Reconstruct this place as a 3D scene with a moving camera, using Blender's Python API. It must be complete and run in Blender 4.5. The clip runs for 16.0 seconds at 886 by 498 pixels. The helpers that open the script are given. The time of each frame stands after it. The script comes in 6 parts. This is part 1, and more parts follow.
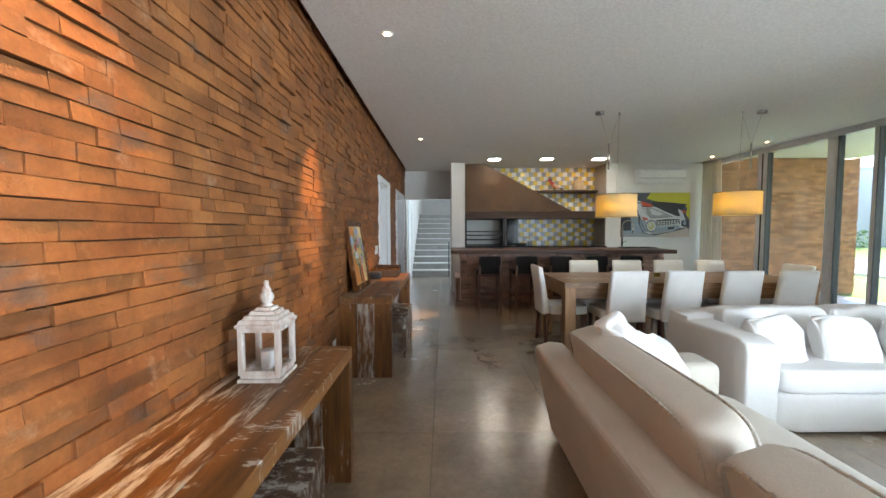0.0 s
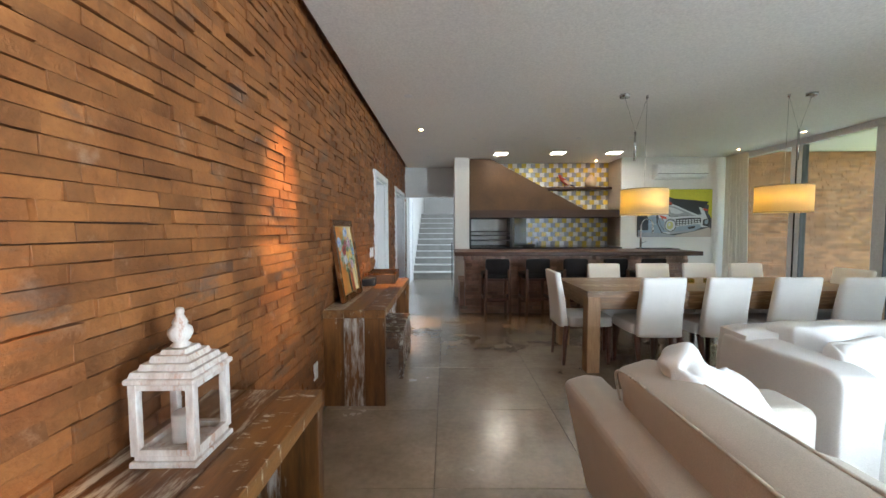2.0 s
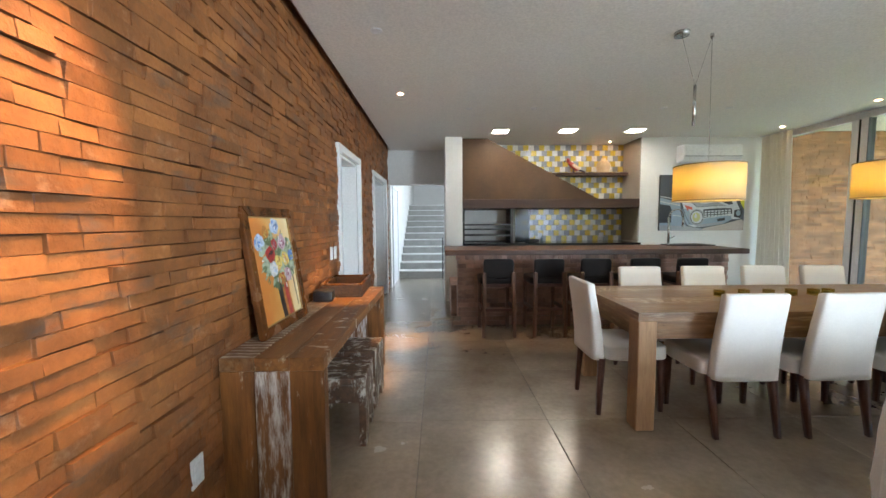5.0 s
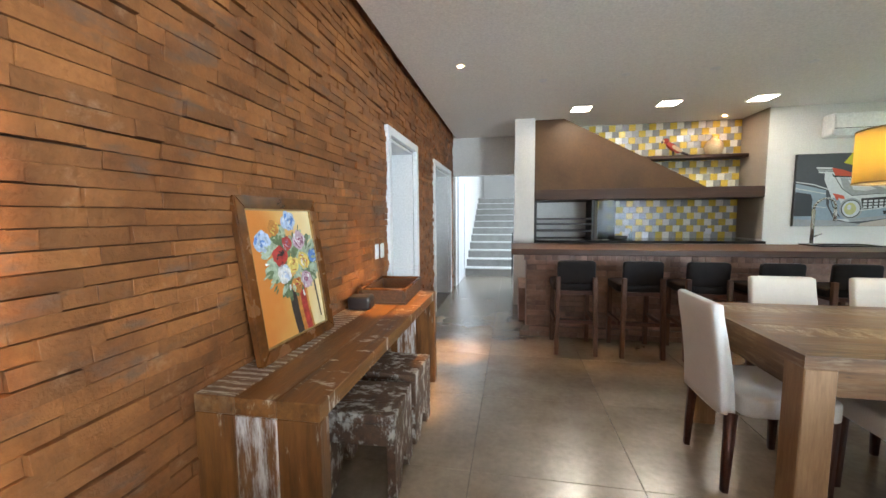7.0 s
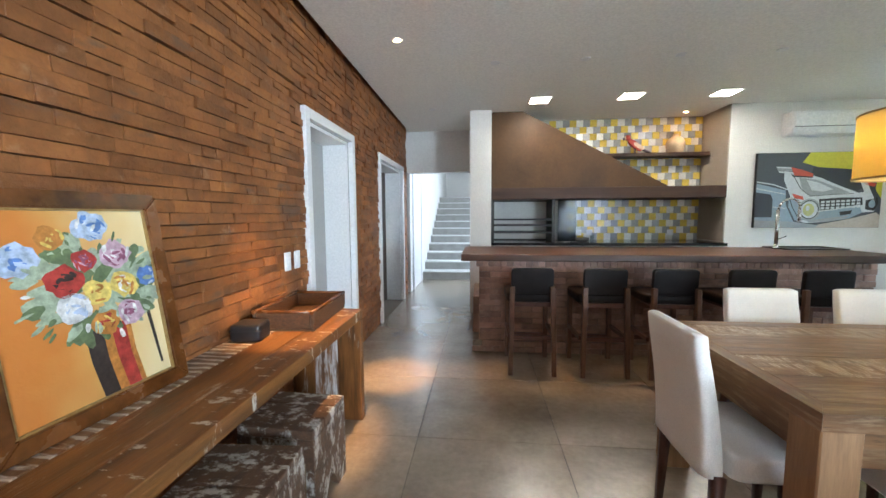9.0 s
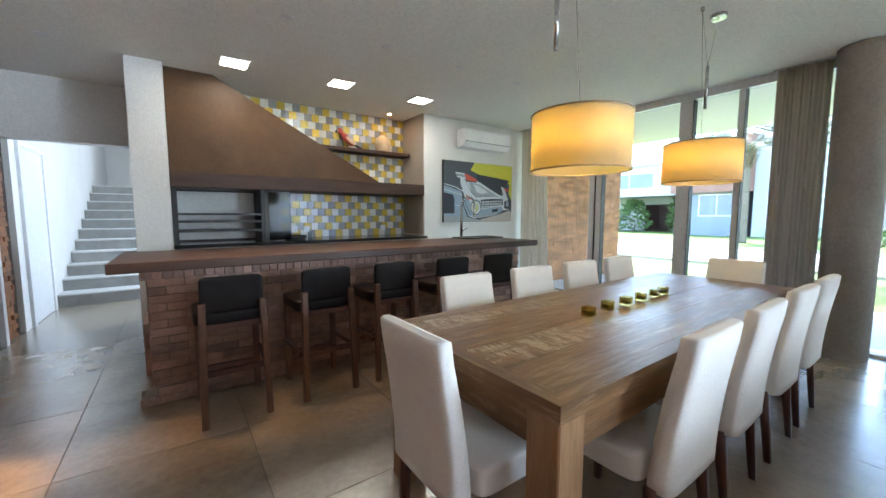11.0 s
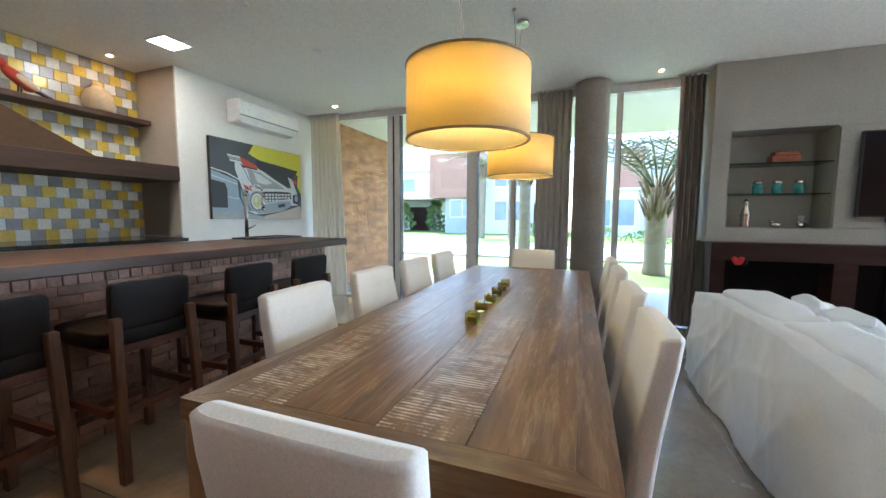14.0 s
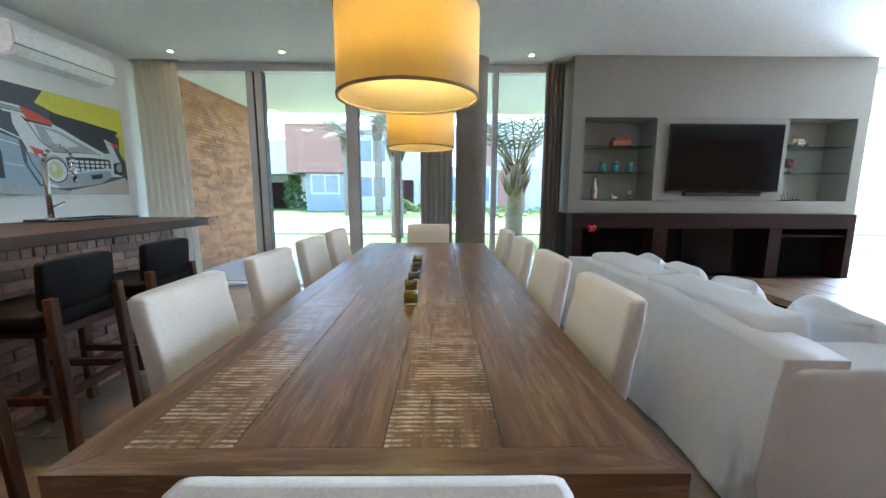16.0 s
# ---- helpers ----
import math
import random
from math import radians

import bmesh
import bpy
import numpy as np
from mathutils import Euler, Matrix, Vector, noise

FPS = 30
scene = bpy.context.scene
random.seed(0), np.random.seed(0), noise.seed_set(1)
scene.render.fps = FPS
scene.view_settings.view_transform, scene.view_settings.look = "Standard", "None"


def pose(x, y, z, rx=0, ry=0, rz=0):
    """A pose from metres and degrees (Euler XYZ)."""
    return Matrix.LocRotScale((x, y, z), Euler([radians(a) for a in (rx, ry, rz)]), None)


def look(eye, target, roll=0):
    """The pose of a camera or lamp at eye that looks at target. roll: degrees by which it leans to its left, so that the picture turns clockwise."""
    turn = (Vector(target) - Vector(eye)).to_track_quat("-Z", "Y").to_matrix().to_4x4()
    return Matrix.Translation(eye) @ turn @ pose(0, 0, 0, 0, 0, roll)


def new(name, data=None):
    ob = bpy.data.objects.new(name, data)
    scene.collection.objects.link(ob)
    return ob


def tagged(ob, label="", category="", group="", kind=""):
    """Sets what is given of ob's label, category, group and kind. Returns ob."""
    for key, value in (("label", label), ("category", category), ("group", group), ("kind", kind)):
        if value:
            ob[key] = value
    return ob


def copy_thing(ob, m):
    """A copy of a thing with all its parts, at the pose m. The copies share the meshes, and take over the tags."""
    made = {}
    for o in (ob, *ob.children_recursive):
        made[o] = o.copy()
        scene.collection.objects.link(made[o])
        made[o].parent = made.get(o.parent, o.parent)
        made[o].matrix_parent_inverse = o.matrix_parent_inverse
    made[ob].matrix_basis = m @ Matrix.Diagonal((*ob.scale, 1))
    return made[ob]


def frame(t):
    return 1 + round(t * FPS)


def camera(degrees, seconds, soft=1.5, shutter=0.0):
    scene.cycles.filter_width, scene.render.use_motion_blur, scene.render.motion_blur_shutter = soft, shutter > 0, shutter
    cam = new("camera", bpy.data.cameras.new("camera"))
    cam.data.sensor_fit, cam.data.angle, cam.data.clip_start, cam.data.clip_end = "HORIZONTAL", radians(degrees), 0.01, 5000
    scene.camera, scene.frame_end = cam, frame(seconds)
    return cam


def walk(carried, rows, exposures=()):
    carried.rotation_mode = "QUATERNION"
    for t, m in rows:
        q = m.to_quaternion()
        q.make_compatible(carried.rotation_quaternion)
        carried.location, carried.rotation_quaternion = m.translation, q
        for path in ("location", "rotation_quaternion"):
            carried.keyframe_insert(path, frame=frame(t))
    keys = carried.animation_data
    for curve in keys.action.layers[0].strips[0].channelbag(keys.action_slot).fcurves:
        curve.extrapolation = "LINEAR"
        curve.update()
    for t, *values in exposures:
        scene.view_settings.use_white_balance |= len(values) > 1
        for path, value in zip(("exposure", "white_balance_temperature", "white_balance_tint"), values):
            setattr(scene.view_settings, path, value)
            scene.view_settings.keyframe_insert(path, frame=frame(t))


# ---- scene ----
cam = camera(99.8, 16.0)
PATH = [
    (0, (0.431, 0.529, 1.345), (0.428, 2.526, 1.239), -0.1),
    (0.5, (0.371, 0.62, 1.358), (0.362, 2.618, 1.254), -0.2),
    (1, (0.375, 0.742, 1.353), (0.363, 2.739, 1.244), -0.2),
    (1.5, (0.406, 0.923, 1.34), (0.392, 2.92, 1.233), -0.2),
    (2, (0.427, 1.071, 1.347), (0.41, 3.068, 1.24), -0.2),
    (2.5, (0.402, 1.26, 1.351), (0.382, 3.257, 1.239), -0.1),
    (3, (0.351, 1.435, 1.348), (0.339, 3.432, 1.24), -0.2),
    (3.5, (0.358, 1.649, 1.347), (0.406, 3.645, 1.236), -0.3),
    (6, (0.551, 2.487, 1.318), (0.492, 4.479, 1.152), -0.4),
    (6.5, (0.559, 2.62, 1.305), (0.306, 4.597, 1.132), -0.4),
    (7, (0.562, 2.788, 1.337), (0.201, 4.747, 1.164), -0.4),
    (7.5, (0.593, 2.937, 1.331), (0.219, 4.894, 1.159), -0.5),
    (8, (0.69, 3.08, 1.351), (0.304, 5.035, 1.18), -0.6),
    (8.5, (0.769, 3.196, 1.361), (0.401, 5.154, 1.186), -0.4),
    (9, (0.733, 3.342, 1.348), (0.537, 5.325, 1.171), -0.3),
    (9.5, (0.687, 3.467, 1.36), (0.891, 5.448, 1.18), -0.3),
    (10, (0.755, 3.586, 1.344), (1.342, 5.489, 1.161), -0.3),
    (12.5, (1.063, 4.3, 1.22), (2.699, 5.439, 1.054), 0.4),
    (13, (1.106, 4.38, 1.22), (2.833, 5.375, 1.056), 0.3),
    (13.5, (1.128, 4.464, 1.215), (2.935, 5.306, 1.051), 0.3),
    (14, (1.128, 4.562, 1.208), (2.998, 5.249, 1.039), 0.3),
    (14.5, (1.132, 4.65, 1.209), (3.055, 5.163, 1.011), 0.3),
    (15, (1.159, 4.732, 1.197), (3.12, 5.057, 0.972), 0.3),
    (15.5, (1.2, 4.814, 1.187), (3.178, 4.962, 0.929), 0.3),
    (16, (1.219, 4.862, 1.186), (3.198, 4.843, 0.897), 0.2),
]
walk(cam, [(t, look(eye, target, roll)) for t, eye, target, roll in PATH], exposures=[(0.0, 3.70, 6400, 10), (3.5, 4.0, 6300, 10), (6.5, 4.24, 6350, 10), (8.5, 4.42, 6200, 10), (10.0, 4.08, 5900, 10), (12.5, 4.06, 5950, 10), (14.5, 4.12, 5750, 10), (16.0, 3.88, 5600, 10)])

# ---- light ----
world = bpy.data.worlds.new("world")
scene.world = world
world.use_nodes = True
wn = world.node_tree.nodes
sky = wn.new("ShaderNodeTexSky")
sky.sky_type = "NISHITA"
sky.sun_disc = False
sky.sun_elevation, sky.sun_rotation = radians(62), radians(52)
wn["Background"].inputs["Strength"].default_value = 0.15
world.node_tree.links.new(sky.outputs[0], wn["Background"].inputs["Color"])


def lamp(name, kind, m, power, colour, **more):
    data = bpy.data.lights.new(name, kind)
    data.energy, data.color = power, colour
    for key in more:
        if key == "size":
            data.size = more[key]
        elif key == "size_y":
            data.shape, data.size_y = "RECTANGLE", more[key]
        elif key == "radius":
            data.shadow_soft_size = more[key]
        elif key == "angle":
            data.angle = radians(more[key])
        elif key == "spot":
            data.spot_size, data.spot_blend = radians(more[key]), 0.75
    ob = new(name, data)
    ob.matrix_world = m
    return tagged(ob, kind="structure")


sun = lamp("sun", "SUN", look((9, 7, 22), (0, 0, 0)), 1.7, (1.0, 0.94, 0.86), angle=0.5)

CEIL = 2.74
WARM = (1.0, 0.56, 0.24)
# daylight of the glazed bays behind the walker
lamp("window_light", "AREA", look((6.9, -3.05, 1.4), (0, -2.4, 2.4)), 92, (0.74, 0.87, 1.0), size=2.2, size_y=2.5)
lamp("stair_window_light", "AREA", look((1.9, 13.6, 3.6), (0.0, 13.2, 0.6)), 5, (0.80, 0.90, 1.0), size=1.2, size_y=1.2)
lamp("hall_window_light", "AREA", look((2.22, 10.75, 1.9), (0.0, 10.2, 0.2)), 9, (0.70, 0.84, 1.0), size=1.0, size_y=1.6)

# ---- materials ----


def ramp(nodes, links, source, stops):
    node = nodes.new("ShaderNodeValToRGB")
    while len(node.color_ramp.elements) < len(stops):
        node.color_ramp.elements.new(0.5)
    for e, (at, c) in zip(node.color_ramp.elements, stops):
        e.position, e.color = at, (*c, 1) if len(c) == 3 else c
    links.new(source, node.inputs[0])
    return node.outputs[0]


def blend(nodes, links, factor, a, b, how="MIX"):
    node = nodes.new("ShaderNodeMix")
    node.data_type, node.blend_type = "RGBA", how
    for socket, value in ((node.inputs[0], factor), (node.inputs[6], a), (node.inputs[7], b)):
        if isinstance(value, (int, float)):
            socket.default_value = value
        elif isinstance(value, tuple):
            socket.default_value = (*value, 1)
        else:
            links.new(value, socket)
    return node.outputs[2]


def surface(name, dark, light, rough=0.5, gloss=0.5, scale=4.0, stretch=(1, 1, 1), grain=40.0, bump=0.15, depth=0.004, metal=0.0,
            vary=0.0, wear=None, wear_at=(0.56, 0.66), wear_scale=3.0, wear_stretch=None, gloss_vary=0.12, sheen=0.0, local=False, island=0.0):
    """A painted or natural surface: two scales of colour, grain relief, changing gloss, and wear in its own colour."""
    m = bpy.data.materials.new(name)
    m.use_nodes = True
    nodes, links = m.node_tree.nodes, m.node_tree.links
    bsdf = nodes["Principled BSDF"]
    if local:
        place = nodes.new("ShaderNodeTexCoord").outputs["Object"]
    else:
        place = nodes.new("ShaderNodeNewGeometry").outputs["Position"]
    move = nodes.new("ShaderNodeMapping")
    move.inputs["Scale"].default_value = stretch
    links.new(place, move.inputs[0])

    def cloud(size, detail, vec, rough_=0.6):
        n = nodes.new("ShaderNodeTexNoise")
        n.inputs["Scale"].default_value, n.inputs["Detail"].default_value, n.inputs["Roughness"].default_value = size, detail, rough_
        links.new(vec, n.inputs["Vector"])
        return n.outputs[0]

    big, fine = cloud(scale, 5, move.outputs[0]), cloud(grain, 3, move.outputs[0])
    colour = ramp(nodes, links, big, [(0.3, dark), (0.7, light)])
    shade = ramp(nodes, links, fine, [(0.25, (0.78, 0.78, 0.78)), (0.75, (1.12, 1.12, 1.12))])
    colour = blend(nodes, links, 0.7, colour, shade, "MULTIPLY")
    for amount, kind in ((vary, "ShaderNodeObjectInfo"), (island, "ShaderNodeNewGeometry")):
        if amount:
            rnd = nodes.new(kind).outputs["Random" if kind == "ShaderNodeObjectInfo" else "Random Per Island"]
            hue = nodes.new("ShaderNodeHueSaturation")
            up = nodes.new("ShaderNodeMapRange")
            up.inputs[3].default_value, up.inputs[4].default_value = 1 - amount, 1 + amount
            links.new(rnd, up.inputs[0])
            links.new(up.outputs[0], hue.inputs["Value"])
            links.new(colour, hue.inputs["Color"])
            colour = hue.outputs[0]
    if wear:
        move2 = nodes.new("ShaderNodeMapping")
        move2.inputs["Scale"].default_value = wear_stretch or stretch
        links.new(place, move2.inputs[0])
        a = cloud(wear_scale, 9, move2.outputs[0], 0.72)
        mask = ramp(nodes, links, a, [(wear_at[0], (0, 0, 0)), (wear_at[1], (1, 1, 1))])
        colour = blend(nodes, links, mask, colour, wear)
    links.new(colour, bsdf.inputs["Base Color"])
    r = nodes.new("ShaderNodeMapRange")
    r.inputs[3].default_value, r.inputs[4].default_value = max(0.03, rough - gloss_vary), min(1, rough + gloss_vary)
    links.new(big, r.inputs[0])
    links.new(r.outputs[0], bsdf.inputs["Roughness"])
    bsdf.inputs["Metallic"].default_value = metal
    bsdf.inputs["Specular IOR Level"].default_value = gloss
    if sheen:
        bsdf.inputs["Sheen Weight"].default_value = sheen
    if bump:
        b = nodes.new("ShaderNodeBump")
        b.inputs["Strength"].default_value, b.inputs["Distance"].default_value = bump, depth
        links.new(fine, b.inputs["Height"])
        links.new(b.outputs[0], bsdf.inputs["Normal"])
    return m


def glass(name, colour=(1, 1, 1), rough=0.0):
    """Thin clear glass: mostly see-through, with a mirror gloss that grows at a grazing angle."""
    m = bpy.data.materials.new(name)
    m.use_nodes = True
    nodes, links = m.node_tree.nodes, m.node_tree.links
    nodes.remove(nodes["Principled BSDF"])
    clear, gloss, mix, face, power, span = (nodes.new("ShaderNode" + k) for k in ("BsdfTransparent", "BsdfGlossy", "MixShader", "LayerWeight", "Math", "MapRange"))
    clear.inputs[0].default_value = (*colour, 1)
    gloss.inputs["Roughness"].default_value = rough
    face.inputs[0].default_value = 0.5
    power.operation, power.inputs[1].default_value = "POWER", 4.0
    span.inputs[3].default_value, span.inputs[4].default_value = 0.03, 0.75
    links.new(face.outputs["Facing"], power.inputs[0])
    links.new(power.outputs[0], span.inputs[0])
    links.new(span.outputs[0], mix.inputs[0])
    links.new(clear.outputs[0], mix.inputs[1])
    links.new(gloss.outputs[0], mix.inputs[2])
    links.new(mix.outputs[0], nodes["Material Output"].inputs[0])
    return m


def glowing(name, colour, power):
    m = bpy.data.materials.new(name)
    m.use_nodes = True
    b = m.node_tree.nodes["Principled BSDF"]
    b.inputs["Base Color"].default_value = (0.8, 0.8, 0.8, 1)
    b.inputs["Emission Color"].default_value = (*colour, 1)
    b.inputs["Emission Strength"].default_value = power
    return m


def woven(name, colour, through_, share):
    """Cloth that lets light through: a lamp shade or a curtain."""
    m = surface(name, tuple(0.92 * c for c in colour), colour, rough=0.85, scale=3, grain=260, bump=0.2, depth=0.001)
    nodes, links = m.node_tree.nodes, m.node_tree.links
    t, mix = nodes.new("ShaderNodeBsdfTranslucent"), nodes.new("ShaderNodeMixShader")
    t.inputs[0].default_value = (*through_, 1)
    mix.inputs[0].default_value = share
    links.new(nodes["Principled BSDF"].outputs[0], mix.inputs[1])
    links.new(t.outputs[0], mix.inputs[2])
    links.new(mix.outputs[0], nodes["Material Output"].inputs[0])
    return m




def brick_material(name, dark, light, rough, vary, pale, soot, soot_at):
    """Fired brick: each one its own tone, pale smears with painted-in glints, a few grey overfired faces, pitted
    relief.
    """
    m = surface(name, dark, light, rough=rough, scale=5, grain=48, bump=0.7, depth=0.006, vary=vary, island=vary, wear=pale, wear_at=(0.58, 0.80), wear_scale=6)
    nodes, links = m.node_tree.nodes, m.node_tree.links
    bsdf = nodes["Principled BSDF"]
    base = bsdf.inputs["Base Color"].links[0].from_socket
    place = nodes.new("ShaderNodeNewGeometry").outputs["Position"]
    move = nodes.new("ShaderNodeMapping")
    move.inputs["Scale"].default_value = (1, 1, 2.6)
    links.new(place, move.inputs[0])
    n = nodes.new("ShaderNodeTexNoise")
    n.inputs["Scale"].default_value, n.inputs["Detail"].default_value, n.inputs["Roughness"].default_value = 3.4, 6, 0.62
    links.new(move.outputs[0], n.inputs["Vector"])
    mask = ramp(nodes, links, n.outputs[0], [(soot_at, (0, 0, 0)), (soot_at + 0.10, (0.62, 0.62, 0.62))])
    links.new(blend(nodes, links, mask, base, soot), bsdf.inputs["Base Color"])
    return m


M_BRICK = brick_material("rust_brick", (0.130, 0.043, 0.011), (0.29, 0.108, 0.028), 0.6, 0.24, (0.36, 0.225, 0.14), (0.090, 0.066, 0.052), 0.585)
# the pale tone holds mortar smears and painted highlights of the bar bricks
M_BRICK_DARK = brick_material("glazed_dark_brick", (0.190, 0.100, 0.072), (0.45, 0.275, 0.205), 0.42, 0.34, (0.52, 0.44, 0.38), (0.10, 0.075, 0.065), 0.60)
M_BRICK_OUT = surface("pale_facing_brick", (0.30, 0.125, 0.055), (0.52, 0.25, 0.12), rough=0.8, scale=5, grain=50, bump=0.4, island=0.3)
# wall mortar near black: the shadow between the bricks is put into its colour
M_MORTAR_SHADE = surface("dark_mortar_shade", (0.022, 0.010, 0.005), (0.045, 0.020, 0.010), rough=0.95, scale=20)
M_MORTAR_PALE = surface("pale_mortar", (0.20, 0.16, 0.12), (0.32, 0.26, 0.21), rough=0.95, scale=20)
M_PLASTER = surface("white_plaster", (0.70, 0.69, 0.66), (0.78, 0.77, 0.74), rough=0.75, scale=1.2, grain=70, bump=0.06)
M_CEILING = surface("ceiling_paint", (0.84, 0.825, 0.785), (0.87, 0.855, 0.815), rough=0.8, scale=0.8, grain=60, bump=0.04)
M_TAUPE = surface("taupe_plaster", (0.36, 0.32, 0.27), (0.43, 0.38, 0.32), rough=0.7, scale=1.5, grain=60, bump=0.08)
M_GREY_WALL = surface("grey_plaster", (0.335, 0.322, 0.278), (0.39, 0.375, 0.328), rough=0.7, scale=1.2, grain=60, bump=0.06)
M_WHITE_PAINT = surface("white_lacquer", (0.74, 0.75, 0.76), (0.80, 0.80, 0.80), rough=0.35, scale=2, grain=50, bump=0.03)
M_TERRACE = surface("pale_terrace_stone", (0.42, 0.43, 0.43), (0.52, 0.52, 0.51), rough=0.45, scale=1.5, grain=30, bump=0.05)
M_DOOR_GREY = surface("grey_door_paint", (0.34, 0.34, 0.33), (0.40, 0.40, 0.39), rough=0.45, scale=2, grain=50, bump=0.03)
M_FLOOR = surface("concrete_tile", (0.235, 0.178, 0.118), (0.40, 0.325, 0.24), gloss=1.0, rough=0.25, scale=1.8, grain=26, bump=0.02, vary=0.10, gloss_vary=0.07,
                  wear=(0.34, 0.28, 0.205), wear_at=(0.50, 0.75), wear_scale=2.2)
M_FLOOR.node_tree.nodes["Principled BSDF"].inputs["Coat Weight"].default_value = 1.0
M_FLOOR.node_tree.nodes["Principled BSDF"].inputs["Coat Roughness"].default_value = 0.27
M_FLOOR.node_tree.nodes["Principled BSDF"].inputs["Coat IOR"].default_value = 1.7
M_GROUT = surface("grey_grout", (0.12, 0.10, 0.08), (0.17, 0.145, 0.115), rough=0.9, scale=20)
M_HOOD = surface("bronze_plaster", (0.054, 0.026, 0.009), (0.094, 0.048, 0.017), rough=0.5, gloss=0.3, scale=1.6, grain=30, bump=0.12)
M_BEAM = surface("dark_wood_beam", (0.034, 0.015, 0.008), (0.070, 0.034, 0.020), rough=0.5, gloss=0.35, scale=3, stretch=(0.4, 4, 4), grain=40, bump=0.25)
M_COUNTER = surface("dark_counter_wood", (0.050, 0.022, 0.012), (0.100, 0.048, 0.028), rough=0.4, gloss=0.35, scale=3, stretch=(0.4, 4, 4), grain=40, bump=0.2)
M_GRANITE = surface("black_granite", (0.012, 0.012, 0.013), (0.035, 0.035, 0.036), rough=0.12, scale=60, grain=180, bump=0)
M_ALU = surface("grey_aluminium", (0.66, 0.67, 0.68), (0.74, 0.75, 0.76), rough=0.42, scale=4, metal=0.1, bump=0.03)
M_STEEL = surface("brushed_steel", (0.48, 0.48, 0.47), (0.62, 0.62, 0.61), rough=0.25, scale=8, metal=1.0, bump=0.05)
M_BLACK = surface("black_steel", (0.012, 0.011, 0.010), (0.035, 0.032, 0.030), rough=0.5, scale=12, bump=0.1)
M_STAIR = surface("grey_stair_stone", (0.22, 0.215, 0.20), (0.30, 0.29, 0.275), rough=0.5, scale=6, grain=80, bump=0.05)
M_STAIR_EDGE = surface("pale_stair_edge", (0.50, 0.50, 0.48), (0.58, 0.58, 0.56), rough=0.5, scale=6)
M_GLASS = glass("window_glass", (0.82, 0.83, 0.82))
M_CLEAR = glass("clear_glass")
M_TILE_W = surface("white_tile", (0.76, 0.75, 0.67), (0.84, 0.83, 0.75), rough=0.22, scale=9, grain=60, bump=0.05, vary=0.08)
M_TILE_Y = surface("yellow_tile", (0.66, 0.46, 0.07), (0.76, 0.57, 0.12), rough=0.22, scale=9, grain=60, bump=0.05, vary=0.12)
M_TILE_G = surface("grey_tile", (0.31, 0.31, 0.29), (0.40, 0.40, 0.38), rough=0.22, scale=9, grain=60, bump=0.05, vary=0.15)
M_SHADE_BULB = glowing("warm_bulb", WARM, 14)


# ---- mesh helpers ----


def box(bm, x0, x1, y0, y1, z0, z1, bevel=0.0, seg=1):
    made = bmesh.ops.create_cube(bm, size=1.0, matrix=Matrix.Translation(((x0 + x1) / 2, (y0 + y1) / 2, (z0 + z1) / 2)) @ Matrix.Diagonal((abs(x1 - x0), abs(y1 - y0), abs(z1 - z0), 1)))
    if bevel:
        edges = list({e for v in made["verts"] for e in v.link_edges})
        bmesh.ops.bevel(bm, geom=edges, offset=bevel, segments=seg, affect="EDGES", profile=0.5)
    return bm


def boxes(*rows, bevel=0.0, seg=1):
    bm = bmesh.new()
    for row in rows:
        box(bm, *row, bevel=bevel, seg=seg)
    return bm


def rod(bm, a, b, r0, r1=None, n=12, caps=True):
    a, b = Vector(a), Vector(b)
    r1 = r0 if r1 is None else r1
    m = Matrix.Translation((a + b) / 2) @ (b - a).to_track_quat("Z", "Y").to_matrix().to_4x4()
    made = bmesh.ops.create_cone(bm, cap_ends=caps, segments=n, radius1=r0, radius2=r1, depth=(b - a).length, matrix=m)
    for f in {f for v in made["verts"] for f in v.link_faces}:
        f.smooth = len(f.verts) == 4
    return bm


def lathe(bm, profile, x=0.0, y=0.0, n=24, sides=None):
    """Turns a profile of (radius, height) round the upright through x, y."""
    rings = []
    for r, z in profile:
        rings.append([bm.verts.new((x + r * math.cos(2 * math.pi * k / n), y + r * math.sin(2 * math.pi * k / n), z)) for k in range(n)])
    for a, b in zip(rings, rings[1:]):
        for k in range(n):
            f = bm.faces.new((a[k], a[(k + 1) % n], b[(k + 1) % n], b[k]))
            f.smooth = True
    bm.faces.new(rings[0][::-1])
    bm.faces.new(rings[-1])
    return bm


def prism(bm, outline, axis, a, b):
    """A flat outline drawn out along an axis from a to b."""
    def at(p, d):
        return {"x": (d, p[0], p[1]), "y": (p[0], d, p[1]), "z": (p[0], p[1], d)}[axis]
    low, high = [bm.verts.new(at(p, a)) for p in outline], [bm.verts.new(at(p, b)) for p in outline]
    n = len(outline)
    bm.faces.new(low)
    bm.faces.new(high[::-1])
    for k in range(n):
        bm.faces.new((low[k], high[k], high[(k + 1) % n], low[(k + 1) % n]))
    bmesh.ops.recalc_face_normals(bm, faces=bm.faces)
    return bm


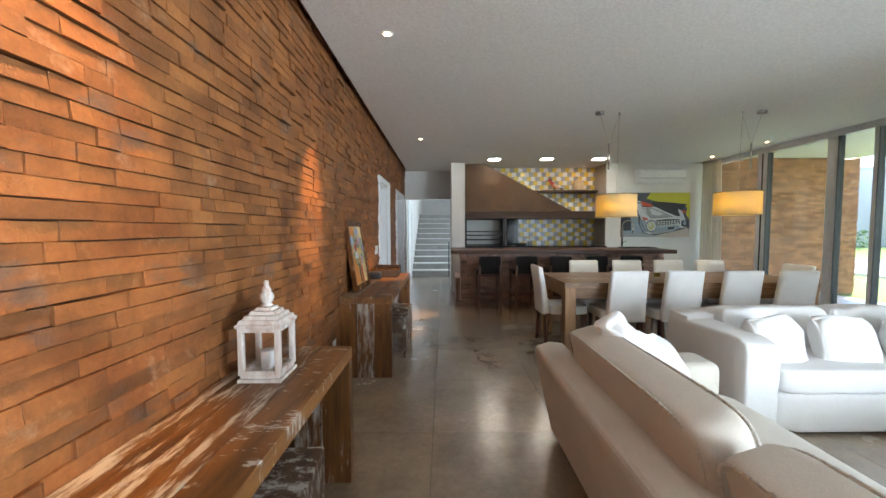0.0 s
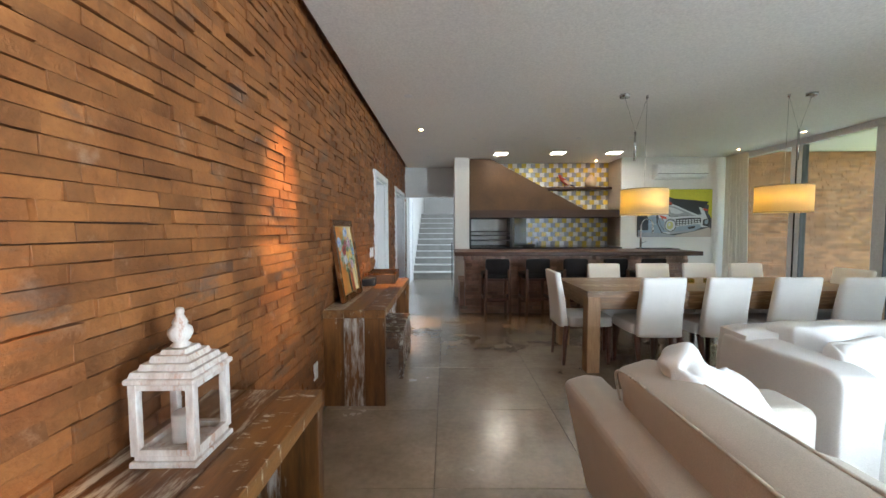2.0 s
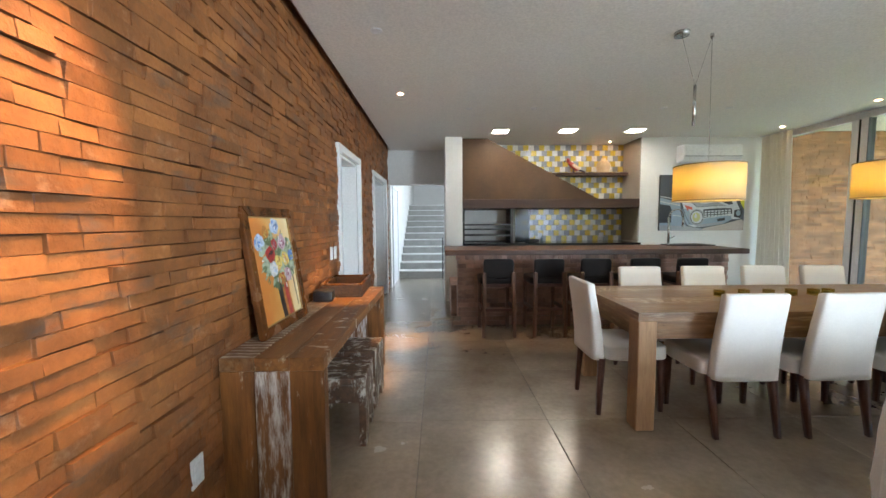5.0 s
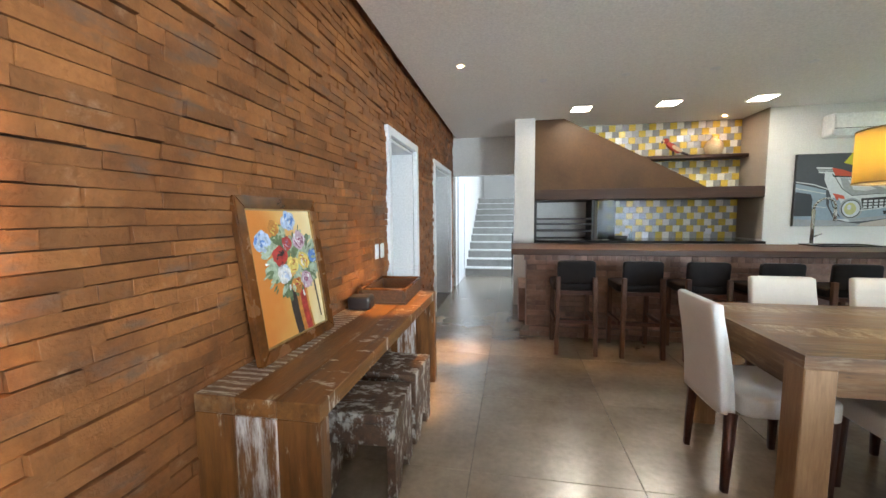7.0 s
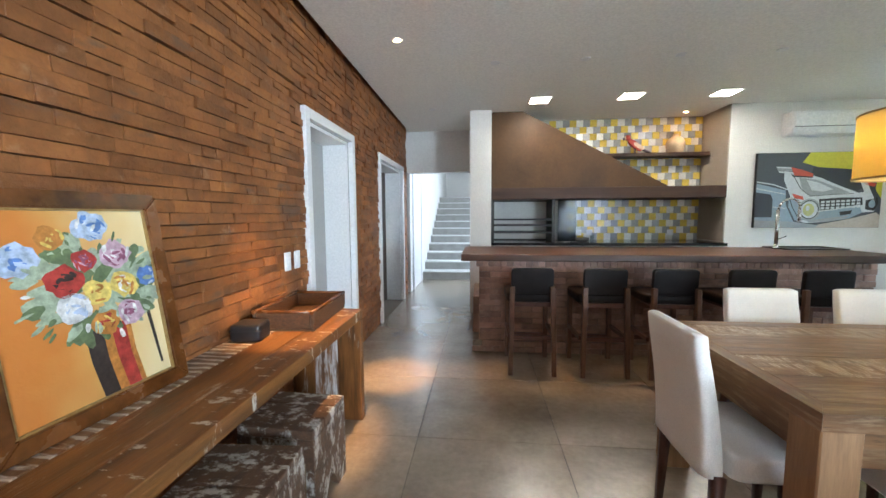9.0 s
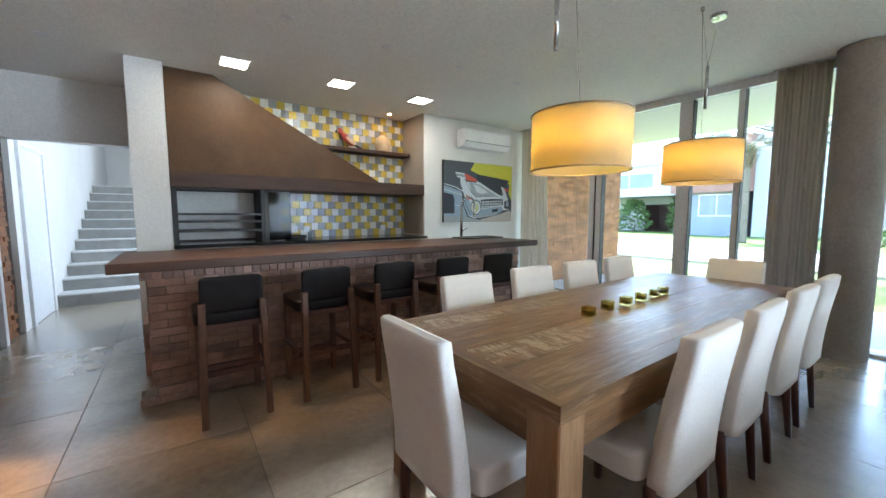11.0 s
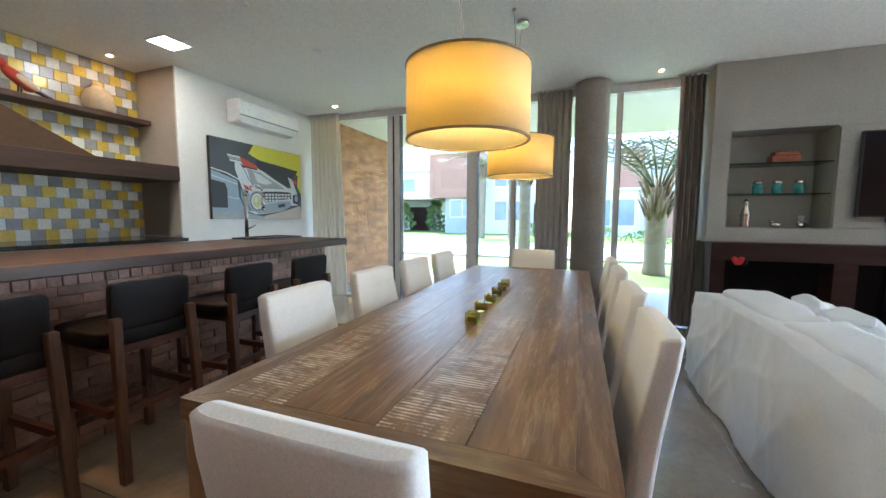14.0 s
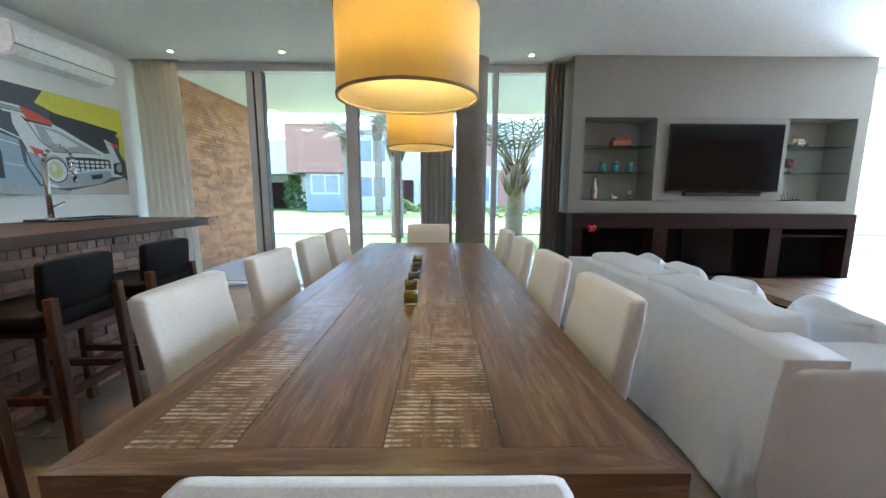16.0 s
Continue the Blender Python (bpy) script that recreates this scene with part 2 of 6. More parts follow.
def pillow(bm, m, sx, sy, sz, power=0.45, n=14, crumple=0.0, seed=0, pinch=0.0):
    """A soft block: a rounded box of half sizes sx, sy, sz, with slack folds and drawn-in corners."""
    own = bmesh.new()
    bmesh.ops.create_cube(own, size=2.0)
    bmesh.ops.subdivide_edges(own, edges=list(own.edges), cuts=n, use_grid_fill=True)
    seen = list(own.verts)
    for v in seen:
        c = v.co
        ball = c.normalized()
        p = Vector([math.copysign(abs(q) ** power, q) for q in ball])
        q = Vector((p.x * sx, p.y * sy, p.z * sz))
        if pinch:
            corner = abs(c.x * c.y)
            q.z *= 1 - pinch * corner
        if crumple:
            q += p * crumple * noise.noise(Vector((q.x * 7 + seed * 13, q.y * 7, q.z * 7 + seed)))
        v.co = m @ q
    for f in own.faces:
        f.smooth = True
    held = bpy.data.meshes.new("held")
    own.to_mesh(held)
    own.free()
    bm.from_mesh(held)
    bpy.data.meshes.remove(held)
    return bm


def mesh_of(name, bm, material):
    data = bpy.data.meshes.new(name)
    bm.to_mesh(data)
    bm.free()
    for one in material if isinstance(material, (list, tuple)) else [material]:
        data.materials.append(one)
    return data


def part(name, bm, material, parent, label=""):
    ob = new(name, mesh_of(name, bm, material))
    ob.parent = parent
    return tagged(ob, label)


def thing(name, m, label, category, group="", kind=""):
    ob = new(name)
    ob.empty_display_size = 0.1
    ob.matrix_basis = m
    return tagged(ob, label, category, group, kind)


def structure(name, bm, material, label, category):
    return tagged(new(name, mesh_of(name, bm, material)), label, category, kind="structure")


# ---- the building ----
WEST, EAST, SOUTH = -0.517, 6.05, -4.2
floor = structure("floor", boxes((-3.2, 6.12, SOUTH - 0.2, 17.5, -0.30, -0.006)), M_GROUT, "polished grey concrete tile floor with thin joints", "floor")
ceiling = structure("ceiling", boxes((-0.44, 6.30, SOUTH - 0.2, 9.80, CEIL, CEIL + 0.05), (-0.86, 6.30, SOUTH - 0.2, 9.80, 2.96, 3.2)), M_CEILING, "smooth off-white painted ceiling", "ceiling")

DOORS = ((5.98, 6.87, 2.05), (7.92, 9.22, 2.05))
bm = boxes((-0.86, WEST - 0.012, SOUTH, DOORS[0][0], 0, 2.96), (-0.86, WEST - 0.012, DOORS[0][1], DOORS[1][0], 0, 2.96), (-0.86, WEST - 0.012, DOORS[1][1], 9.80, 0, 2.96),
           (-0.86, WEST - 0.012, DOORS[0][0], DOORS[0][1], 2.05, 2.96), (-0.86, WEST - 0.012, DOORS[1][0], DOORS[1][1], 2.05, 2.96))
wall_west = structure("wall_west", bm, M_MORTAR_SHADE, "wall faced with rust-brown brick laid with tight dark joints", "brick wall")
structure("wall_south", boxes((-0.80, 6.30, SOUTH - 0.2, SOUTH, 0, CEIL)), M_PLASTER, "plain white plaster wall", "wall")
structure("wall_north", boxes((3.90, 6.30, 8.53, 8.75, 0, CEIL), (3.90, 4.1, 8.75, 9.30, 0, CEIL)), M_PLASTER, "white plaster wall beside the barbecue niche", "wall")
structure("wall_niche", boxes((0.885, 3.90, 9.12, 9.30, 0, CEIL)), M_TAUPE, "taupe plaster wall at the back of the barbecue niche", "wall")
structure("wall_niche_side", boxes((3.885, 3.897, 8.532, 9.118, 1.0, CEIL)), M_TAUPE, "taupe plaster side of the barbecue niche", "wall")
structure("column_white", boxes((0.60, 0.885, 8.46, 9.30, 0, CEIL)), M_PLASTER, "square white plaster pier beside the bar", "pier")
structure("wall_passage", boxes((0.60, 0.80, 9.30, 9.80, 0, CEIL)), M_PLASTER, "white plaster side wall of the passage", "wall")
structure("header", boxes((-0.53, 0.60, 9.62, 9.80, 2.075, CEIL - 0.001), (-0.53, -0.441, 9.62, 9.80, CEIL, 2.959)), M_PLASTER, "white plaster header over the stair passage", "wall")
# stair hall
structure("wall_hall_west", boxes((-0.78, -0.48, 9.80, 17.2, 0, 5.2)), M_PLASTER, "white plaster wall along the stairs", "wall")
structure("wall_hall_east", boxes((2.3, 2.5, 9.80, 17.2, 0, 5.2), (0.80, 2.5, 9.62, 9.80, 0, 5.2)), M_PLASTER, "white plaster wall of the stair hall", "wall")
structure("wall_hall_north", boxes((-0.78, 2.5, 17.0, 17.2, 0, 5.2)), M_PLASTER, "white plaster end wall of the stairs", "wall")
structure("wall_hall_south", boxes((-0.78, 2.5, 9.80, 9.98, CEIL, 5.2)), M_PLASTER, "white plaster wall above the passage", "wall")
structure("ceiling_hall", boxes((-0.78, 2.5, 9.80, 17.2, 5.2, 5.4)), M_CEILING, "white ceiling of the stair hall", "ceiling")

stairs = thing("staircase", pose(0, 11.15, 0), "grey stone staircase with pale nosings climbing between white walls", "stairs", kind="structure")
for k in range(11):
    part("step", boxes((-0.475, 1.05, 0.345 * k, 0.345 * 12, 0.173 * k, 0.173 * (k + 1) - 0.022)), M_STAIR, stairs)
    part("nosing", boxes((-0.475, 1.05, 0.345 * k - 0.015, 0.345 * (k + 1) + 0.02, 0.173 * (k + 1) - 0.022, 0.173 * (k + 1)), bevel=0.003), M_STAIR_EDGE, stairs)
part("landing", boxes((-0.475, 2.29, 0.345 * 12, 5.84, 1.70, 0.173 * 11)), M_STAIR, stairs)

structure("trim", boxes((0.565, 0.595, 10.90, 10.94, 0, 0.98), bevel=0.004), M_BLACK, "thin black steel post at the foot of the stairs", "trim")

# doors in the brick wall
for n, (y0, y1, top) in enumerate(DOORS):
    door = thing("door_%d" % (n + 1), pose(-0.50, (y0 + y1) / 2, 0), "white lacquered door lining set in the brick wall", "door", kind="structure")
    w = (y1 - y0) / 2
    for s in (-1, 1):
        part("casing", boxes((-0.025, 0.022, s * w, s * (w + 0.074), 0, top + 0.074), bevel=0.004), M_WHITE_PAINT, door)
        part("reveal", boxes((-0.36, -0.026, s * (w - 0.03), s * (w - 0.001), 0, top - 0.03)), M_WHITE_PAINT, door)
    part("head_casing", boxes((-0.025, 0.021, -w, w, top, top + 0.074), bevel=0.004), M_WHITE_PAINT, door)
    part("head_reveal", boxes((-0.36, -0.026, -w, w, top - 0.03, top - 0.001)), M_WHITE_PAINT, door)
    part("leaf", boxes((-0.30, -0.26, -w + 0.032, w - 0.032, 0.006, top - 0.032), bevel=0.003), M_DOOR_GREY if n == 0 else M_BEAM, door,
         "closed pale grey door leaf" if n == 0 else "dark brown door leaf")
door = thing("door_3", pose(-0.48, 10.5, 0), "white door with a flat casing in the stair hall", "door", kind="structure")
part("casing", boxes((0, 0.03, -0.50, -0.43, 0, 2.12), (0, 0.03, 0.43, 0.50, 0, 2.12), (0, 0.03, -0.43, 0.43, 2.05, 2.12)), M_WHITE_PAINT, door)
part("leaf", boxes((0, 0.012, -0.43, 0.43, 0.006, 2.05)), M_WHITE_PAINT, door)

# glazed side towards the garden
POSTS = ((7.02, 7.11), (7.13, 7.22), (5.87, 6.02), (5.37, 5.43), (4.15, 4.21), (-0.30, -0.20), (-1.30, -1.20), (-2.75, -2.60), (SOUTH, SOUTH + 0.08))
glazing = thing("window_1", pose(EAST, 0, 0), "tall sliding glass doors in grey aluminium frames", "window", kind="structure")
part("head", boxes((-0.06, 0.07, SOUTH, -0.12, 2.65, CEIL - 0.002), (-0.06, 0.07, 3.36, 8.525, 2.65, CEIL - 0.002)), M_ALU, glazing)
part("sill_track", boxes((-0.07, 0.07, SOUTH, -0.12, -0.004, 0.028), (-0.07, 0.07, 3.36, 8.525, -0.004, 0.028), bevel=0.004), M_ALU, glazing)
for a, b in POSTS:
    part("post", boxes((-0.045, 0.045, a, b, 0.028, 2.65), bevel=0.006), M_ALU, glazing)
    part("gasket", boxes((-0.048, 0.048, a - 0.006, a - 0.001, 0.028, 2.65)), M_BLACK, glazing)
for a, b in ((SOUTH + 0.08, -2.75), (-2.6, -1.3), (-1.2, -0.3), (3.36, 4.15), (4.21, 5.37), (5.43, 5.87), (6.02, 7.02), (7.22, 8.52)):
    pane = part("pane", boxes((-0.005, 0.005, a, b, 0.028, 2.65)), M_GLASS, glazing)
    pane.visible_shadow = False
structure("wall_east", boxes((6.00, 6.12, -0.12, 3.36, 0, CEIL)), M_GREY_WALL, "grey plaster wall behind the television", "wall")
structure("wall_corner", boxes((5.98, 6.12, 8.525, 8.53, 0, CEIL)), M_PLASTER, "white plaster corner", "wall")

# terrace and garden
structure("terrace", boxes((6.12, 8.5, -8, 14, -0.14, -0.02)), M_TERRACE, "smooth grey terrace paving under the roof slab", "terrace")
structure("roof_slab", boxes((6.30, 9.4, -10, 16, 2.86, 3.25)), M_CEILING, "white roof slab over the terrace", "roof")

# ---- materials of the things ----
M_COVER = surface("white_slipcover", (0.74, 0.73, 0.71), (0.82, 0.81, 0.79), rough=0.9, scale=3, grain=220, bump=0.14, depth=0.001, sheen=0.2)
M_LINEN = surface("cream_linen", (0.60, 0.55, 0.48), (0.68, 0.63, 0.55), rough=0.95, scale=3, grain=260, bump=0.35, depth=0.002, sheen=0.25)
M_WHITE_CLOTH = surface("white_cotton", (0.82, 0.82, 0.82), (0.87, 0.87, 0.86), rough=0.95, scale=4, grain=240, bump=0.3, depth=0.002, sheen=0.2)
M_LEG = surface("dark_chair_leg", (0.055, 0.017, 0.010), (0.115, 0.040, 0.024), rough=0.4, scale=6, stretch=(6, 6, 1), grain=40, bump=0.15)
M_STOOL_WOOD = surface("reddish_stool_wood", (0.066, 0.025, 0.012), (0.155, 0.071, 0.036), rough=0.45, scale=6, stretch=(6, 6, 1), grain=40, bump=0.2, vary=0.15)
M_LEATHER = surface("dark_leather", (0.008, 0.006, 0.006), (0.016, 0.012, 0.011), rough=0.5, gloss=0.15, scale=9, grain=150, bump=0.2, depth=0.002)
M_PINE = surface("honey_leg_wood", (0.24, 0.125, 0.055), (0.40, 0.235, 0.115), rough=0.5, scale=4, stretch=(5, 5, 0.6), grain=30, bump=0.2, vary=0.1)
M_RECLAIMED = surface("reclaimed_wood", (0.066, 0.024, 0.007), (0.225, 0.092, 0.024), rough=0.42, scale=3.5, stretch=(6, 0.7, 6), grain=26, bump=0.35, depth=0.005, vary=0.15,
                      wear=(0.50, 0.43, 0.34), wear_at=(0.51, 0.60), wear_scale=3.0, wear_stretch=(6, 1.0, 6))
M_RECLAIMED_END = surface("reclaimed_wood_upright", (0.074, 0.026, 0.007), (0.26, 0.104, 0.025), rough=0.45, scale=3.5, stretch=(6, 6, 0.7), grain=26, bump=0.35, depth=0.005, vary=0.15,
                          wear=(0.56, 0.51, 0.46), wear_at=(0.60, 0.70), wear_scale=4.2, wear_stretch=(5, 5, 0.8))
M_STOOL_WORN = surface("worn_painted_wood", (0.075, 0.045, 0.030), (0.17, 0.09, 0.05), rough=0.55, scale=5, stretch=(5, 1, 5), grain=30, bump=0.4, depth=0.005,
                       wear=(0.56, 0.53, 0.48), wear_at=(0.51, 0.60), wear_scale=15, wear_stretch=(1, 1.6, 0.7))
M_WHITEWASH = surface("whitewashed_wood", (0.44, 0.34, 0.28), (0.68, 0.63, 0.58), rough=0.6, scale=14, stretch=(2, 2, 0.6), grain=60, bump=0.3, depth=0.003, wear=(0.42, 0.24, 0.17), wear_at=(0.56, 0.66), wear_scale=16)
M_CANDLE = surface("white_wax", (0.80, 0.79, 0.76), (0.84, 0.83, 0.80), rough=0.4, scale=6, bump=0.03)
M_CAB = surface("dark_cabinet_wood", (0.022, 0.008, 0.007), (0.040, 0.016, 0.013), rough=0.5, gloss=0.15, scale=3, stretch=(4, 0.4, 4), grain=40, bump=0.12)
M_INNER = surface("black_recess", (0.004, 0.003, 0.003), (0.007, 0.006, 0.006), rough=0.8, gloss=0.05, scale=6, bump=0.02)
M_SCREEN = surface("black_screen", (0.004, 0.004, 0.005), (0.007, 0.006, 0.007), gloss=0.12, rough=0.06, scale=1, bump=0.0, gloss_vary=0.01)
M_PLASTIC = surface("white_plastic", (0.76, 0.77, 0.78), (0.82, 0.82, 0.82), rough=0.35, scale=5, bump=0.02)
M_PLASTIC_BLACK = surface("black_plastic", (0.010, 0.010, 0.012), (0.022, 0.022, 0.024), rough=0.35, scale=9, bump=0.05)
M_CONCRETE = surface("taupe_concrete", (0.31, 0.275, 0.235), (0.40, 0.36, 0.31), rough=0.65, scale=2.5, grain=40, bump=0.15)
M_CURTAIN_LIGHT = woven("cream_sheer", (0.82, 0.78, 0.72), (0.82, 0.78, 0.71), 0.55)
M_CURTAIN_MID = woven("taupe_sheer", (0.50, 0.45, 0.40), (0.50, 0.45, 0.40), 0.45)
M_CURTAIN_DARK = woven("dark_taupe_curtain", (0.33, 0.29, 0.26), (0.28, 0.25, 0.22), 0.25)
M_SHADE = woven("yellow_linen_shade", (0.78, 0.70, 0.48), (0.90, 0.72, 0.31), 0.52)
M_TRIM = surface("shade_trim", (0.32, 0.24, 0.13), (0.40, 0.30, 0.17), rough=0.8, scale=30)


def weathered(name, dark, light, grainway, scuff, vary=0.16, rough=0.33):
    """Old oiled planks: long grain, dark open pores and pale rubbed streaks along the grain."""
    m = surface(name, dark, light, rough=rough, scale=2.6, stretch=grainway, grain=22, bump=0.28, depth=0.003, vary=vary)
    nodes, links = m.node_tree.nodes, m.node_tree.links
    bsdf = nodes["Principled BSDF"]
    base = bsdf.inputs["Base Color"].links[0].from_socket
    place = nodes.new("ShaderNodeNewGeometry").outputs["Position"]

    def streaks(size, stretch, stops, detail=8):
        move = nodes.new("ShaderNodeMapping")
        move.inputs["Scale"].default_value = stretch
        links.new(place, move.inputs[0])
        n = nodes.new("ShaderNodeTexNoise")
        n.inputs["Scale"].default_value, n.inputs["Detail"].default_value, n.inputs["Roughness"].default_value = size, detail, 0.7
        links.new(move.outputs[0], n.inputs["Vector"])
        return ramp(nodes, links, n.outputs[0], stops)

    long = tuple(0.9 if g < 1 else 1.2 * g for g in grainway)
    zone = streaks(1.9, (1.0, 2.2, 2.2), [(0.38, (0.08, 0.08, 0.08)), (0.54, (1, 1, 1))], 3)
    rub = streaks(5.0, long, [(0.48, (0, 0, 0)), (0.72, (0.75, 0.75, 0.75))])
    pores = streaks(9.0, long, [(0.30, (0.85, 0.85, 0.85)), (0.41, (0, 0, 0))])
    colour = blend(nodes, links, blend(nodes, links, 1.0, zone, rub, "MULTIPLY"), base, scuff)
    colour = blend(nodes, links, pores, colour, tuple(0.30 * c for c in dark))
    links.new(colour, bsdf.inputs["Base Color"])
    return m


def saw_marked(name, dark, light, way, grainway, near, far, period, pale, scuff, where_at=(0.34, 0.46)):
    """Weathered planks with pale rows of saw marks across the grain, thinning out from near to far."""
    m = weathered(name, dark, light, grainway, scuff)
    nodes, links = m.node_tree.nodes, m.node_tree.links
    bsdf = nodes["Principled BSDF"]
    base = bsdf.inputs["Base Color"].links[0].from_socket
    place = nodes.new("ShaderNodeNewGeometry").outputs["Position"]
    wave = nodes.new("ShaderNodeTexWave")
    wave.bands_direction = way
    wave.inputs["Scale"].default_value, wave.inputs["Distortion"].default_value = 0.314 / period, 1.6
    wave.inputs["Detail"].default_value, wave.inputs["Detail Scale"].default_value = 2.0, 2.0
    links.new(place, wave.inputs[0])
    marks = ramp(nodes, links, wave.outputs[1], [(0.38, (0.05, 0.05, 0.05)), (0.70, (1, 1, 1))])

    def cloud(size, stretch, stops):
        move = nodes.new("ShaderNodeMapping")
        move.inputs["Scale"].default_value = stretch
        links.new(place, move.inputs[0])
        n = nodes.new("ShaderNodeTexNoise")
        n.inputs["Scale"].default_value, n.inputs["Detail"].default_value, n.inputs["Roughness"].default_value = size, 6, 0.65
        links.new(move.outputs[0], n.inputs[0])
        return ramp(nodes, links, n.outputs[0], stops)

    along = (1.3, 5.0, 5.0) if way == "X" else (5.0, 1.3, 5.0)
    across = (2.2, 0.5, 0.5) if way == "X" else (0.5, 2.2, 0.5)
    where = cloud(3.0, along, [(where_at[0], (0, 0, 0)), (where_at[1], (1, 1, 1))])
    broken = cloud(22, across, [(0.42, (0, 0, 0)), (0.54, (1, 1, 1))])
    split = nodes.new("ShaderNodeSeparateXYZ")
    links.new(place, split.inputs[0])
    fade = nodes.new("ShaderNodeMapRange")
    fade.inputs[1].default_value, fade.inputs[2].default_value, fade.inputs[3].default_value, fade.inputs[4].default_value = near, far, 0.95, 0.0
    links.new(split.outputs[0 if way == "X" else 1], fade.inputs[0])
    mask = blend(nodes, links, 1.0, blend(nodes, links, 1.0, marks, where, "MULTIPLY"), broken, "MULTIPLY")
    mask = blend(nodes, links, 1.0, mask, fade.outputs[0], "MULTIPLY")
    links.new(blend(nodes, links, mask, base, pale), bsdf.inputs["Base Color"])
    return m


T_DARK, T_LIGHT, T_RUB, T_PALE = (0.084, 0.038, 0.013), (0.235, 0.120, 0.049), (0.47, 0.345, 0.215), (0.72, 0.62, 0.47)
M_TABLE = weathered("old_table_plank", T_DARK, T_LIGHT, (0.6, 7, 7), T_RUB)
M_TABLE_END = weathered("old_table_end", T_DARK, T_LIGHT, (7, 0.6, 7), T_RUB)
M_SAWN = saw_marked("saw_marked_plank", T_DARK, T_LIGHT, "X", (0.6, 7, 7), 2.0, 3.2, 0.0135, T_PALE, T_RUB, (0.43, 0.54))
C_DARK, C_LIGHT, C_PALE = (0.085, 0.032, 0.009), (0.28, 0.118, 0.031), (0.68, 0.62, 0.53)
M_SAWN_CONSOLE = saw_marked("saw_marked_console", C_DARK, C_LIGHT, "Y", (6, 0.7, 6), 5.2, 5.9, 0.040, C_PALE, (0.34, 0.22, 0.12), (0.24, 0.36))
M_FLECKED = surface("paint_flecked_edge", C_DARK, C_LIGHT, rough=0.45, scale=3.5, stretch=(6, 0.7, 6), grain=26, bump=0.4, depth=0.005, vary=0.1,
                    wear=(0.62, 0.57, 0.50), wear_at=(0.575, 0.63), wear_scale=4.0, wear_stretch=(2.5, 6, 1.2))
M_CONSOLE_TOP = surface("worn_console_board", C_DARK, C_LIGHT, rough=0.38, scale=3.5, stretch=(6, 0.7, 6), grain=26, bump=0.4, depth=0.005, vary=0.1,
                        wear=(0.50, 0.42, 0.32), wear_at=(0.57, 0.66), wear_scale=3.0, wear_stretch=(6, 1.2, 6))
M_PAINTED_END = surface("paint_streaked_upright", C_DARK, C_LIGHT, rough=0.5, scale=3.5, stretch=(6, 6, 0.7), grain=26, bump=0.5, depth=0.006, vary=0.1,
                        wear=(0.60, 0.56, 0.53), wear_at=(0.46, 0.60), wear_scale=5.0, wear_stretch=(5, 5, 0.7))

# ---- dining ----


def dining_chair():
    """Faces +y; the cover hangs from the back and round the seat."""
    ob = thing("dining_chair", pose(0, 0, 0), "upholstered dining chair in a white slipcover on dark legs", "chair", "chairs round the dining table")
    bm = bmesh.new()
    rings = []
    n = 14
    for i in range(n + 1):
        s = i / n
        z = 0.375 + 0.54 * s
        y = -0.225 - 0.075 * s ** 1.6
        w, t = 0.202 - 0.010 * s, 0.042 - 0.010 * s
        if i == n:
            w, t = w - 0.012, t - 0.016
        if i == n - 1:
            z = 0.906
        ring = []
        for k in range(20):
            a = 2 * math.pi * k / 20
            cx, cy = math.cos(a), math.sin(a)
            ring.append(bm.verts.new((math.copysign(abs(cx) ** 0.25, cx) * w, y + math.copysign(abs(cy) ** 0.45, cy) * t - 0.012 * math.cos(cx * 1.4), z)))
        rings.append(ring)
    for a, b in zip(rings, rings[1:]):
        for k in range(20):
            bm.faces.new((a[k], a[(k + 1) % 20], b[(k + 1) % 20], b[k])).smooth = True
    bm.faces.new(rings[0][::-1])
    bm.faces.new(rings[-1])
    part("backrest", bm, M_COVER, ob)
    bm = bmesh.new()
    pillow(bm, pose(0, 0.03, 0.425), 0.222, 0.215, 0.055, power=0.22, n=10)
    part("seat", bm, M_COVER, ob)
    for x in (-1, 1):
        for y, lean in ((-0.215, -0.045), (0.205, 0.0)):
            bm = bmesh.new()
            rod(bm, (x * 0.195, y + lean, 0), (x * 0.192, y, 0.385), 0.018, 0.028, n=4)
            bmesh.ops.rotate(bm, cent=(x * 0.193, y, 0), matrix=Matrix.Rotation(math.pi / 4, 3, "Z"), verts=bm.verts)
            part("leg", bm, M_LEG, ob)
    return ob


chair = dining_chair()
chair.matrix_basis = pose(2.34, 4.64, 0)
for x in (2.91, 3.52, 4.09):
    copy_thing(chair, pose(x, 4.64, 0, rz=(x * 37 % 3) - 1.5))
for x in (2.36, 2.945, 3.515, 4.08):
    copy_thing(chair, pose(x, 5.36, 0, rz=180 + (x * 53 % 3) - 1.5))
copy_thing(chair, pose(1.828, 4.928, 0, rz=-90))
copy_thing(chair, pose(4.37, 4.965, 0, rz=90))

